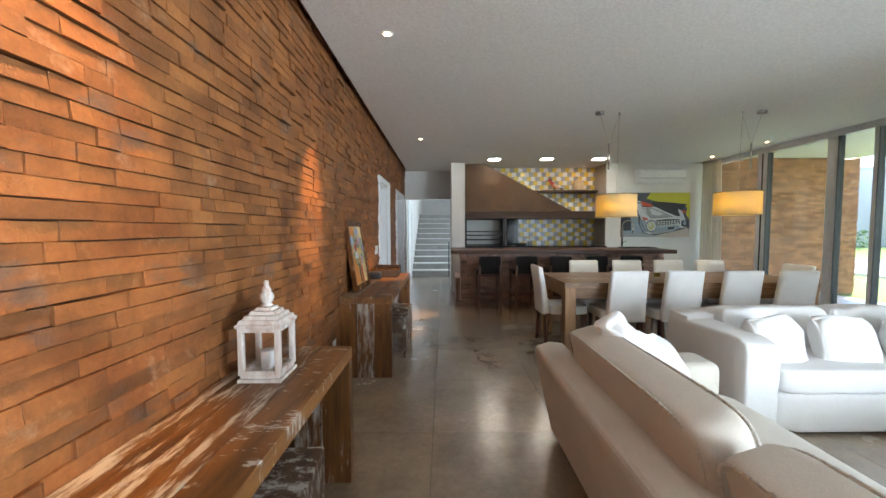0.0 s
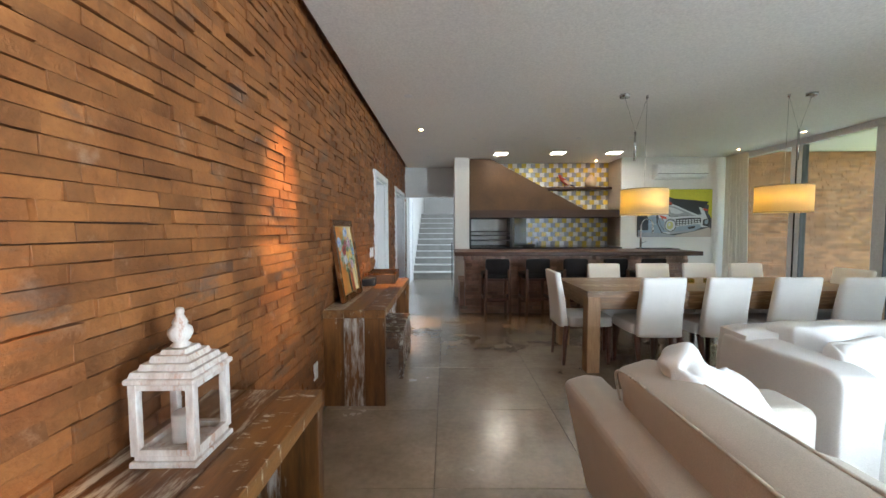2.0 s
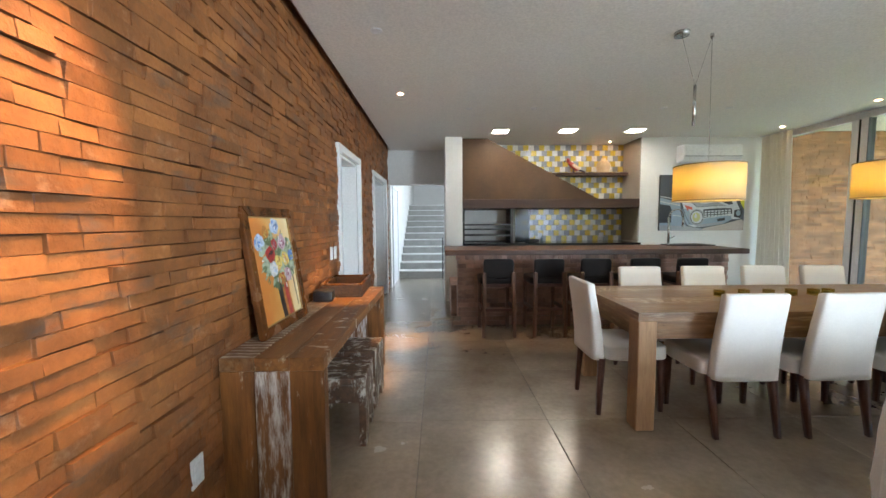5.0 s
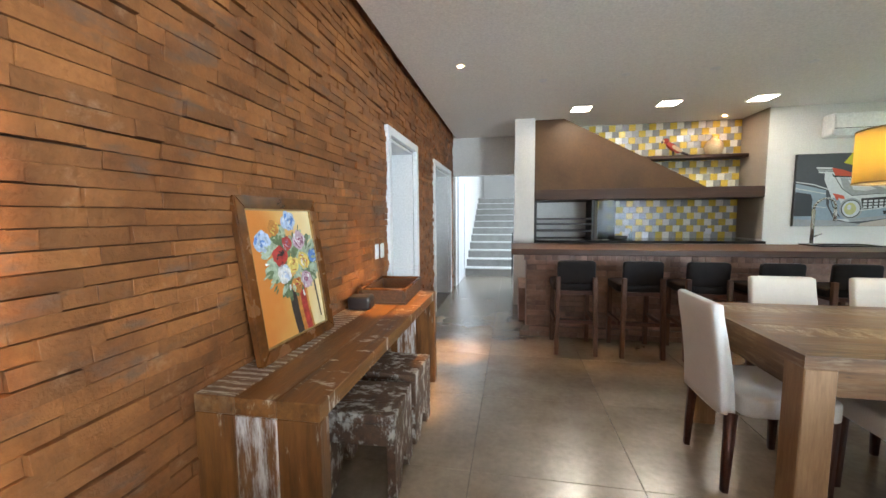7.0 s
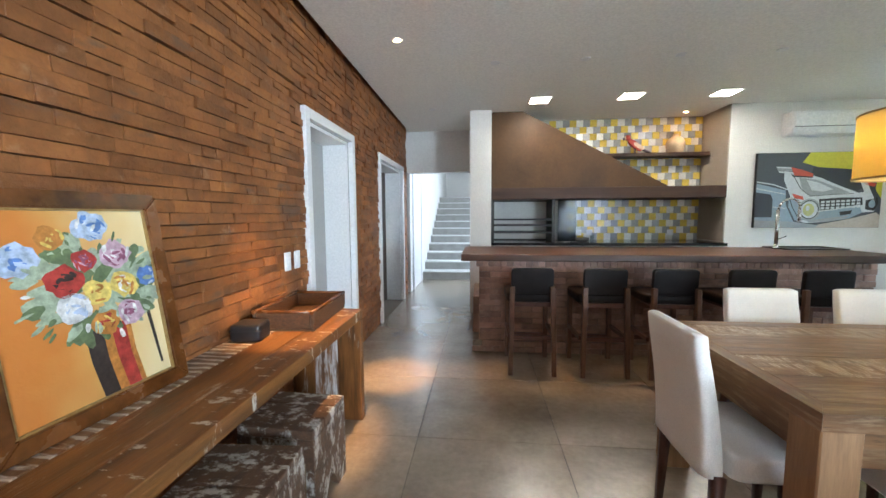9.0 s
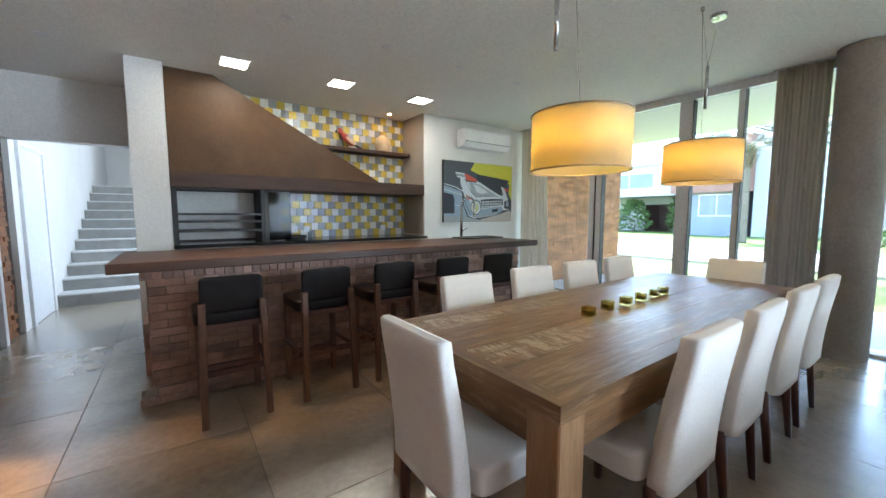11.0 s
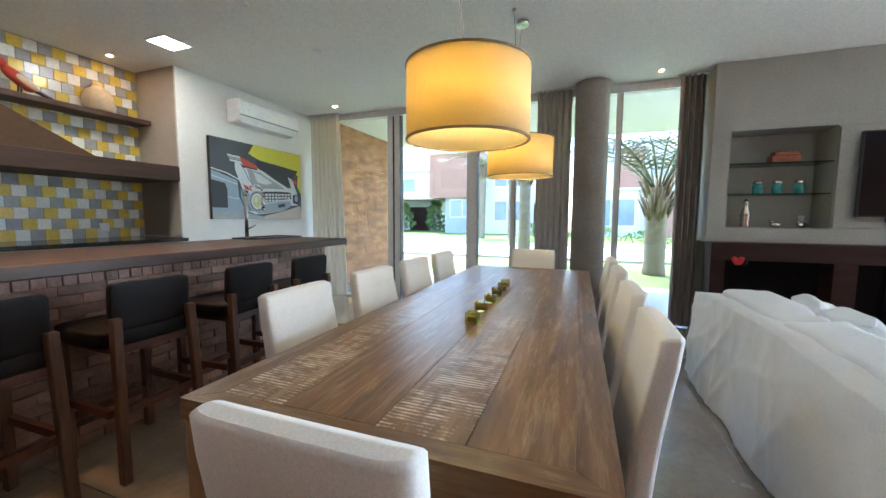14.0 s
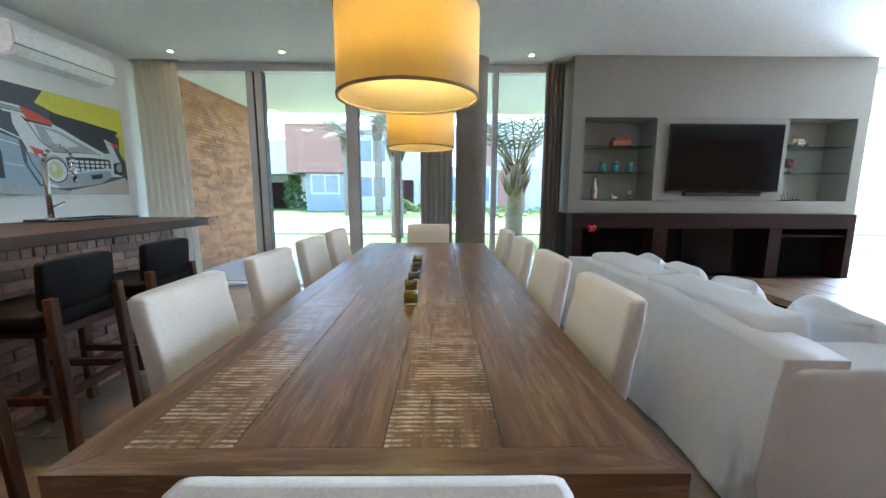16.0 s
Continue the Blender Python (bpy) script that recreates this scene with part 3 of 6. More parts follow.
TX0, TX1, TY0, TY1 = 1.725, 4.45, 4.48, 5.46
table = thing("dining_table", pose(0, 0, 0), "long reclaimed-wood dining table with pale saw marks on its top", "table")
E0, E1 = 0.060, 0.075
ys = (TY0 + E1, 4.755, 4.955, 5.205, TY1 - E1)
for k, (a, b) in enumerate(zip(ys, ys[1:])):
    part("top_plank", boxes((TX0 + E0 + 0.0006, TX1 - E0 - 0.0006, a + 0.0005, b - 0.0005, 0.715, 0.770 - 0.0005 * (k % 2)), bevel=0.0008), M_SAWN if k in (1, 3) else M_TABLE, table)
for side, (x0, x1) in ((1, (TX0, TX0 + E0)), (-1, (TX1, TX1 - E0))):
    bm = prism(bmesh.new(), [(x0, TY0), (x1, TY0 + E1), (x1, TY1 - E1), (x0, TY1)], "z", 0.715, 0.7697)
    part("end_board", bm, M_TABLE_END, table)
for y0, y1 in ((TY0, TY0 + E1), (TY1, TY1 - E1)):
    bm = prism(bmesh.new(), [(TX0 + 0.0008, y0), (TX0 + E0 + 0.0008, y1), (TX1 - E0 - 0.0008, y1), (TX1 - 0.0008, y0)], "z", 0.715, 0.7698)
    part("side_board", bm, M_TABLE, table)
for y in (TY0 + 0.016, TY1 - 0.041):
    part("apron", boxes((TX0 + 0.126, TX1 - 0.126, y, y + 0.025, 0.60, 0.7145)), M_TABLE, table)
for x in (TX0 + 0.016, TX1 - 0.041):
    part("apron", boxes((x, x + 0.025, TY0 + 0.126, TY1 - 0.126, 0.60, 0.7145)), M_TABLE_END, table)
for x in (TX0 + 0.005, TX1 - 0.125):
    for y in (TY0 + 0.005, TY1 - 0.125):
        part("leg", boxes((x, x + 0.12, y, y + 0.12, 0, 0.715), bevel=0.005), M_PINE, table)

M_CUP = glass("amber_cup_glass", (0.86, 0.80, 0.52), 0.05)
M_TEALIGHT = surface("green_wax", (0.13, 0.13, 0.042), (0.23, 0.22, 0.08), rough=0.5, scale=20)
cup = thing("votive_cup", pose(2.60, 4.97, 0.7705), "small square amber glass candle cup on the table", "candle holder", "cups along the table")
part("glass", boxes((-0.026, 0.026, -0.026, 0.026, 0.0, 0.010), (-0.026, -0.022, -0.026, 0.026, 0.010, 0.048), (0.022, 0.026, -0.026, 0.026, 0.010, 0.048),
                    (-0.022, 0.022, -0.026, -0.022, 0.010, 0.048), (-0.022, 0.022, 0.022, 0.026, 0.010, 0.048)), M_CUP, cup)
part("candle", boxes((-0.020, 0.020, -0.020, 0.020, 0.0105, 0.030), bevel=0.003), M_TEALIGHT, cup)
for x, y in ((2.80, 4.985), (2.99, 4.985), (3.17, 4.99), (3.34, 4.99), (3.46, 4.995)):
    copy_thing(cup, pose(x, y, 0.7705, rz=x * 31 % 9 - 4))


def pendant(x, y, d, z0, tall, roses):
    ob = thing("pendant_lamp", pose(x, y, 0), "drum pendant lamp with a glowing yellow linen shade", "lamp", "pendants over the dining table")
    z1, r = z0 + tall, d / 2
    bm = bmesh.new()
    n = 56
    rings = [[bm.verts.new((q * math.cos(2 * math.pi * k / n), q * math.sin(2 * math.pi * k / n), z)) for k in range(n)] for q, z in ((r, z0), (r, z1), (r - 0.003, z1), (r - 0.003, z0))]
    for a, b in ((0, 1), (1, 2), (2, 3), (3, 0)):
        for k in range(n):
            bm.faces.new((rings[a][k], rings[a][(k + 1) % n], rings[b][(k + 1) % n], rings[b][k])).smooth = a in (0, 2)
    part("shade", bm, M_SHADE, ob)
    for z in (z0 - 0.003, z1 - 0.004):
        bm = bmesh.new()
        rings = [[bm.verts.new((q * math.cos(2 * math.pi * k / n), q * math.sin(2 * math.pi * k / n), zz)) for k in range(n)] for q, zz in ((r + 0.003, z), (r + 0.003, z + 0.007), (r - 0.006, z + 0.007), (r - 0.006, z))]
        for a, b in ((0, 1), (1, 2), (2, 3), (3, 0)):
            for k in range(n):
                bm.faces.new((rings[a][k], rings[a][(k + 1) % n], rings[b][(k + 1) % n], rings[b][k])).smooth = True
        part("trim", bm, M_TRIM, ob)
    bm = bmesh.new()
    for k in range(3):
        a = 2 * math.pi * k / 3
        rod(bm, (0, 0, z1 - 0.033), ((r - 0.004) * math.cos(a), (r - 0.004) * math.sin(a), z1 - 0.023), 0.003, n=6)
    part("spider", bm, M_STEEL, ob)
    part("socket", lathe(bmesh.new(), [(0.012, z1 - 0.088), (0.02, z1 - 0.083), (0.02, z1 - 0.038), (0.008, z1 - 0.014)], n=16), M_WHITE_PAINT, ob)
    bm = bmesh.new()
    (ax, ay, _), (bx, by, _) = [(p - x, q - y, s) for p, q, s in roses]
    mx, my = (ax + bx) / 2, (ay + by) / 2
    rod(bm, (mx, my, 2.06), (mx, my, 2.36), 0.011, n=12)
    part("counterweight", bm, M_STEEL, ob)
    bm = bmesh.new()
    rod(bm, (0, 0, z1 - 0.05), (bx, by, CEIL - 0.02), 0.0022, n=6)
    for qx, qy in ((ax, ay), (bx, by)):
        rod(bm, (mx, my, 2.355), (qx, qy, CEIL - 0.02), 0.0018, n=6)
    part("cable", bm, M_STEEL, ob)
    for rx, ry, rr in roses:
        bm = bmesh.new()
        rod(bm, (rx - x, ry - y, CEIL - 0.028), (rx - x, ry - y, CEIL), rr, rr * 1.05, n=20)
        part("ceiling_rose", bm, M_STEEL, ob)
    bm = bmesh.new()
    rod(bm, (0, 0, z1 - 0.012), (0, 0, z1 - 0.008), r - 0.007, n=40)
    part("top_cover", bm, M_WHITE_PAINT, ob)
    lamp("pendant_bulb", "POINT", pose(x, y, z0 + 0.155), 0.44, (1.0, 0.74, 0.33), radius=0.03)


pendant(2.470, 4.962, 0.446, 1.488, 0.256, ((2.30, 5.067, 0.05), (2.545, 5.089, 0.012)))
pendant(3.925, 4.995, 0.470, 1.508, 0.268, ((4.22, 5.045, 0.05), (4.01, 5.073, 0.012)))

# ---- bar ----
bar = thing("bar_counter", pose(0, 0, 0), "brick bar with a thick dark wooden counter and a soldier course", "bar counter")
part("core", boxes((0.745, 4.185, 7.02, 7.35, 0, 0.925)), surface("bar_mortar", (0.10, 0.075, 0.06), (0.20, 0.16, 0.135), rough=0.9, scale=6), bar)
part("worktop", boxes((0.56, 4.36, 6.79, 7.70, 0.928, 0.992), bevel=0.008, seg=2), M_COUNTER, bar)
part("plinth_wall", boxes((0.66, 0.80, 7.60, 8.45, 0, 0.42)), M_BRICK_DARK, bar)


def bar_stool():
    """Faces +y, towards the bar."""
    ob = thing("bar_stool", pose(0, 0, 0), "wooden bar stool with dark leather seat and low padded back", "stool", "stools along the bar")
    for x in (-1, 1):
        bm = bmesh.new()
        box(bm, x * 0.166 - 0.020, x * 0.166 + 0.020, -0.244, -0.206, 0, 0.755, bevel=0.004)
        for v in bm.verts:
            low = 1 - v.co.z / 0.755
            v.co.y -= 0.032 * low
            v.co.x += x * 0.014 * low
        part("rear_leg", bm, M_STOOL_WOOD, ob)
        bm = bmesh.new()
        box(bm, x * 0.178 - 0.020, x * 0.178 + 0.020, 0.165, 0.205, 0, 0.612, bevel=0.004)
        part("front_leg", bm, M_STOOL_WOOD, ob)
        part("side_rail", boxes((x * 0.19 - 0.012, x * 0.19 + 0.012, -0.195, 0.165, 0.30, 0.335)), M_LEG, ob)
    part("footrest", boxes((-0.168, 0.168, 0.172, 0.198, 0.20, 0.235)), M_LEG, ob)
    part("stretcher", boxes((-0.168, 0.168, -0.228, -0.202, 0.30, 0.335)), M_LEG, ob)
    part("seat_rail", boxes((-0.168, 0.168, -0.22, 0.19, 0.585, 0.62)), M_LEG, ob)
    bm = bmesh.new()
    pillow(bm, pose(0, 0.006, 0.652), 0.212, 0.208, 0.042, power=0.25, n=8)
    part("seat", bm, M_LEATHER, ob)
    bm = bmesh.new()
    pillow(bm, pose(0, -0.196, 0.800, rx=4), 0.174, 0.022, 0.110, power=0.2, n=8)
    part("backrest", bm, M_LEATHER, ob)
    return ob


stool = bar_stool()
stool.matrix_basis = pose(1.175, 6.70, 0)
for k, x in enumerate((1.760, 2.315, 2.885, 3.45)):
    copy_thing(stool, pose(x, 6.70, 0, rz=(1.5, -1, 2, -2)[k]))

# ---- barbecue niche ----
hood = thing("barbecue_hood", pose(0, 0, 0), "sloping bronze-brown plaster barbecue hood over a dark wooden beam", "chimney hood")
part("body", prism(bmesh.new(), [(0.888, 1.722), (3.20, 1.722), (1.30, 2.735), (0.888, 2.735)], "y", 8.56, 9.115), M_HOOD, hood)
part("beam", boxes((0.888, 3.883, 8.50, 9.117, 1.565, 1.720), bevel=0.006), M_BEAM, hood)
grill = thing("barbecue_grill", pose(0, 0, 0), "black steel built-in barbecue with two racks", "barbecue")
part("firebox", boxes((0.888, 0.93, 8.56, 9.115, 0.985, 1.563), (0.93, 1.76, 9.06, 9.115, 0.985, 1.563), (1.72, 1.76, 8.60, 9.06, 0.985, 1.563)), M_BLACK, grill)
part("back_plate", boxes((0.94, 1.715, 9.035, 9.055, 1.0, 1.55)), M_PLASTER, grill)
for z in (1.10, 1.20, 1.28):
    rack = part("rack", boxes((0.932, 1.718, 8.60, 8.625, z, z + 0.022), (0.932, 1.718, 8.98, 9.0, z, z + 0.022)), M_BLACK, grill)
    for k in range(16):
        part("bar", boxes((0.96 + k * 0.048, 0.972 + k * 0.048, 8.6255, 8.9795, z + 0.005, z + 0.017)), M_BLACK, rack)
part("glass_panel", boxes((1.80, 2.04, 8.60, 8.615, 0.99, 1.56)), glass("smoked_glass", (0.30, 0.34, 0.38), 0.02), grill)
worktop = tagged(new("worktop", mesh_of("worktop", boxes((0.888, 3.883, 8.42, 9.117, 0.945, 0.982), bevel=0.004), M_GRANITE)),
                 "black polished granite worktop behind the bar", "worktop")
base = thing("base_cabinet", pose(0, 0, 0), "white base cabinet under the black worktop", "cabinet")
part("body", boxes((0.95, 3.87, 8.50, 9.11, 0, 0.944)), M_PLASTER, base)
sink = thing("bar_sink", pose(4.06, 7.52, 0.9925), "black stone sink let into the bar counter", "sink")
part("rim", boxes((-0.29, 0.29, -0.16, -0.135, 0, 0.014), (-0.29, 0.29, 0.135, 0.16, 0, 0.014), (-0.29, -0.265, -0.135, 0.135, 0, 0.014), (0.265, 0.29, -0.135, 0.135, 0, 0.014)), M_GRANITE, sink)
part("basin", boxes((-0.265, 0.265, -0.135, 0.135, 0, 0.003)), M_BLACK, sink)
shelf = tagged(new("wall_shelf", mesh_of("wall_shelf", boxes((2.46, 3.86, 8.86, 9.10, 2.155, 2.205), bevel=0.005), M_BEAM)), "dark wooden shelf on the tiled wall", "shelf")

# ---- television wall ----
tv_wall = thing("media_wall", pose(0, 0, 0), "grey plastered media wall with lit recesses", "media wall", kind="structure")
X0, X1 = 5.65, 5.998
part("upper", boxes((X0, X1, -0.10, 3.345, 2.07, CEIL - 0.004)), M_GREY_WALL, tv_wall)
part("ledge", boxes((X0, X1, -0.10, 3.345, 0.972, 1.12)), M_GREY_WALL, tv_wall)
part("pier", boxes((X0, X1, 3.19, 3.345, 1.12, 2.07)), M_GREY_WALL, tv_wall)
part("pier", boxes((X0, X1, -0.10, 0.03, 1.12, 2.07)), M_GREY_WALL, tv_wall)
part("panel", boxes((X0 + 0.004, X1, 0.845, 2.37, 1.12, 2.07)), M_GREY_WALL, tv_wall)
part("panel_face", boxes((X0 - 0.03, X0 + 0.003, 0.845, 2.37, 1.13, 2.05), bevel=0.003), M_GREY_WALL, tv_wall)
M_SHELF_GLASS = glass("shelf_glass", (0.55, 0.72, 0.66), 0.02)
for y0, y1 in ((2.372, 3.188), (0.032, 0.843)):
    for z in (1.445, 1.745):
        tagged(new("glass_shelf", mesh_of("glass_shelf", boxes((X0 + 0.03, X1 - 0.002, y0, y1, z, z + 0.012), bevel=0.002), M_SHELF_GLASS)), "clear glass shelf in a wall recess", "shelf", "glass shelves")
cabinet = thing("media_cabinet", pose(0, 0, 0), "low dark wood media cabinet with three open bays", "cabinet")
CY = (0.12, 0.205, 0.955, 1.10, 2.267, 2.432, 3.241, 3.36)
part("top", boxes((5.42, 5.648, 0.12, 3.36, 0.812, 0.978), bevel=0.003), M_CAB, cabinet)
part("base", boxes((5.42, 5.648, 0.12, 3.36, 0.0, 0.22), bevel=0.003), M_CAB, cabinet)
for a, b in ((0, 1), (2, 3), (4, 5), (6, 7)):
    part("upright", boxes((5.421, 5.648, CY[a], CY[b], 0.22, 0.812)), M_CAB, cabinet)
# backs in near-black: the shade inside the open bays is painted on
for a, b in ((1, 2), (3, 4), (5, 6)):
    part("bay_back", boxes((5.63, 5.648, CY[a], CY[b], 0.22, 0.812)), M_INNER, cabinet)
part("bay_shelf", boxes((5.45, 5.63, CY[1], CY[2], 0.715, 0.73)), M_CAB, cabinet)
part("fire_glass", boxes((5.60, 5.612, 1.36, 1.98, 0.26, 0.80), bevel=0.003), M_SCREEN, cabinet, "dark glass front in the middle bay")
case = thing("paper_box", pose(5.56, 0.90, 0.2205, rz=6), "small pale grey box standing in a cabinet bay", "box")
part("body", boxes((-0.04, 0.04, 0.06, 0.11, 0, 0.24), bevel=0.004), M_PLASTIC, case)
tv = thing("television", pose(5.575, 1.598, 1.608, rz=0.8), "flat black television on a wall bracket", "television")
part("screen", boxes((-0.030, -0.026, -0.645, 0.645, -0.365, 0.365)), M_SCREEN, tv)
part("housing", boxes((-0.026, 0.012, -0.657, 0.657, -0.378, 0.378), bevel=0.006), M_PLASTIC_BLACK, tv)
part("bracket", boxes((0.012, 0.043, -0.12, 0.12, -0.12, 0.12)), M_PLASTIC_BLACK, tv)
bar_ = thing("soundbar", pose(5.588, 1.575, 1.203, rz=1), "slim black soundbar below the television", "speaker")
part("body", boxes((-0.03, 0.03, -0.45, 0.45, -0.022, 0.022), bevel=0.008), M_PLASTIC_BLACK, bar_)

# ---- sofas ----


def sofa_long():
    """Runs along y; its seat faces +x."""
    ob = thing("sofa", pose(1.08, 0, 0), "long cream linen sofa with loose back cushions", "sofa", "sofas of the living area")
    bm = prism(bmesh.new(), [(0.05, 0.04), (0.22, 0.04), (0.12, 0.615), (0.03, 0.625), (-0.055, 0.60), (-0.07, 0.57)], "y", 0.10, 2.90)
    bmesh.ops.bevel(bm, geom=bm.edges, offset=0.022, segments=3, affect="EDGES", profile=0.6)
    part("back", bm, M_LINEN, ob)
    bm = bmesh.new()
    box(bm, 0.14, 0.98, 2.66, 2.92, 0.04, 0.555, bevel=0.05, seg=4)
    part("arm", bm, M_LINEN, ob)
    bm = bmesh.new()
    box(bm, 0.14, 0.98, 0.10, 0.32, 0.04, 0.555, bevel=0.05, seg=4)
    part("arm", bm, M_LINEN, ob)
    part("base", boxes((0.16, 0.96, 0.33, 2.65, 0.04, 0.27), bevel=0.02, seg=2), M_LINEN, ob)
    for y0, y1 in ((0.34, 1.48), (1.50, 2.64)):
        bm = bmesh.new()
        pillow(bm, pose(0.60, (y0 + y1) / 2, 0.34), 0.36, (y1 - y0) / 2, 0.085, power=0.25, n=10, crumple=0.01, seed=3)
        part("seat_cushion", bm, M_LINEN, ob)
        bm = bmesh.new()
        pillow(bm, pose(0.175, (y0 + y1) / 2 + 0.01, 0.60, ry=-13), 0.10, (y1 - y0) / 2 - 0.005, 0.215, power=0.28, n=14, crumple=0.018, seed=5)
        part("back_cushion", bm, M_LINEN, ob)
        at = pose(0.175, (y0 + y1) / 2 + 0.01, 0.60, ry=-13)
        for edge in (-0.5, 0.5):
            loop = []
            for k in range(72):
                a = 2 * math.pi * k / 72
                w = math.sqrt(1 - edge * edge)
                p = [math.copysign(abs(q) ** 0.28, q) for q in (edge, w * math.cos(a), w * math.sin(a))]
                loop.append(at @ Vector((p[0] * 0.102, p[1] * ((y1 - y0) / 2 - 0.003), p[2] * 0.217)))
            bm = bmesh.new()
            for a, b in zip(loop, loop[1:] + loop[:1]):
                if (b - a).length > 1e-5:
                    rod(bm, a, b, 0.0055, n=6)
            part("piping", bm, M_LINEN, ob)
    for x in (0.2, 0.92):
        for y in (0.2, 2.8):
            part("foot", boxes((x - 0.03, x + 0.03, y - 0.03, y + 0.03, 0, 0.045)), M_LEG, ob)
    return ob


sofa_long()


def sofa_wide():
    """Stands with its back to the table; its seat faces -y; a loose white cover falls to the floor."""
    ob = thing("sofa", pose(3.44, 3.30, 0), "wide white slipcovered sofa with loose creased cover", "sofa", "sofas of the living area")
    bm = bmesh.new()
    n, h = 170, 56
    rows_ = []
    for j in range(h + 1):
        s = j / h
        row = []
        for i in range(n + 1):
            x = -1.06 + 2.12 * i / n
            z = 0.015 + (0.675 - 0.04 * abs(x) ** 3) * s
            warp = 0.5 * noise.noise(Vector((x * 2.1, z * 2.1, 9.3)))
            fold = 0.030 * noise.noise(Vector((x * 1.7, z * 2.2, 1.7)))
            for u, v, seed, size in ((1.9, 2.8, 0.0, 0.013), (-1.4, 3.2, 5.0, 0.011), (3.4, -0.6, 3.0, 0.012), (6.0, 1.8, 8.0, 0.004)):
                crease = 1 - abs(noise.noise(Vector((x * u + z * v + warp, (x * v - z * u) * 0.22, seed)))) * 2.2
                fold += size * max(0.0, crease) ** 2.4 * (1.1 - 0.6 * s)
            row.append(bm.verts.new((x, 0.40 + 0.035 * (1 - s) + fold, z + (0.012 * noise.noise(Vector((x * 6, 3.3, 0))) if j == h else 0))))
        rows_.append(row)
    top = [bm.verts.new((v.co.x, 0.19, v.co.z - 0.005)) for v in rows_[-1]]
    low = [bm.verts.new((v.co.x, 0.19, 0.015)) for v in rows_[0]]
    rows_ += [top, low]
    for a, b in zip(rows_ + [], rows_[1:] + [rows_[0]]):
        for i in range(n):
            bm.faces.new((a[i], a[i + 1], b[i + 1], b[i])).smooth = True
    bm.faces.new([r[0] for r in rows_])
    bm.faces.new([r[-1] for r in rows_][::-1])
    bmesh.ops.recalc_face_normals(bm, faces=bm.faces)
    part("back", bm, M_WHITE_CLOTH, ob)
    for s, label in ((-1, ""), (1, "")):
        bm = bmesh.new()
        pillow(bm, pose(s * 0.955, -0.005, 0.315), 0.125, 0.42, 0.305, power=0.16, n=16, crumple=0.02, seed=2 + s)
        part("arm", bm, M_WHITE_CLOTH, ob)
    bm = bmesh.new()
    pillow(bm, pose(0, -0.12, 0.15), 0.85, 0.30, 0.135, power=0.15, n=14, crumple=0.012, seed=8)
    part("skirt", bm, M_WHITE_CLOTH, ob)
    for k in (-1, 1):
        bm = bmesh.new()
        pillow(bm, pose(k * 0.415, -0.14, 0.355), 0.412, 0.29, 0.085, power=0.20, n=12, crumple=0.012, seed=11 + k)
        part("seat_cushion", bm, M_WHITE_CLOTH, ob)
        bm = bmesh.new()
        pillow(bm, pose(k * 0.425, 0.175, 0.545, rx=-9), 0.42, 0.115, 0.185, power=0.24, n=18, crumple=0.028, seed=17 + k)
        part("back_cushion", bm, M_WHITE_CLOTH, ob)
    return ob


sofa_wide()

# ---- consoles along the brick wall ----


def console(name_y0, y1, top, depth_x, planks):
    y0 = name_y0
    ob = thing("console_table", pose(-0.505, y0, 0), "chunky reclaimed-wood console with worn white paint against the brick wall", "console table", "consoles along the brick wall")
    ln = y1 - y0
    step = depth_x / planks
    for k in range(planks):
        part("top_board", boxes((k * step + 0.0008, (k + 1) * step - 0.0008, 0, ln, top - 0.062, top), bevel=0.003), M_SAWN_CONSOLE if y0 > 3 and k == 0 else (M_FLECKED if k == planks - 1 else (M_CONSOLE_TOP if y0 > 3 else M_RECLAIMED)), ob)
        for a, b in ((0.0, 0.062), (ln - 0.062, ln)):
            part("side_board", boxes((k * step + 0.0008, (k + 1) * step - 0.0008, a, b, 0, top - 0.063), bevel=0.003), M_PAINTED_END if k == 1 else M_RECLAIMED_END, ob)
    part("back_rail", boxes((0.01, 0.03, 0.063, ln - 0.063, top - 0.16, top - 0.064)), M_RECLAIMED, ob)
    return ob


console(3.84, 5.70, 0.74, 0.468, 3)
console(0.10, 2.50, 0.72, 0.445, 3)


def wedge_stool(x, y, rz, h=0.42, w=0.30, d=0.36):
    ob = thing("wooden_stool", pose(x, y, 0, rz=rz), "small worn painted wooden stool tucked under the console", "stool", "stools under the consoles")
    for s in (-1, 1):
        bm = prism(bmesh.new(), [(-w / 2, h - 0.045), (w / 2, h - 0.045), (w / 2, 0), (w / 2 - 0.09, 0), (0, 0.14), (-w / 2 + 0.09, 0), (-w / 2, 0)], "x", s * (d / 2 - 0.04), s * d / 2)
        part("side_panel", bm, M_STOOL_WORN, ob)
    for k in range(3):
        a = -w / 2 + k * w / 3
        part("seat_board", boxes((-d / 2, d / 2, a + 0.001, a + w / 3 - 0.001, h - 0.044, h), bevel=0.004), M_STOOL_WORN, ob)
    part("apron", boxes((-d / 2 + 0.041, d / 2 - 0.041, -w / 2 + 0.003, -w / 2 + 0.02, h - 0.15, h - 0.046)), M_STOOL_WORN, ob)
    return ob


wedge_stool(-0.15, 4.535, 3, w=0.36)
wedge_stool(-0.155, 4.99, -2, w=0.34)
wedge_stool(-0.26, 1.95, 4, h=0.40)

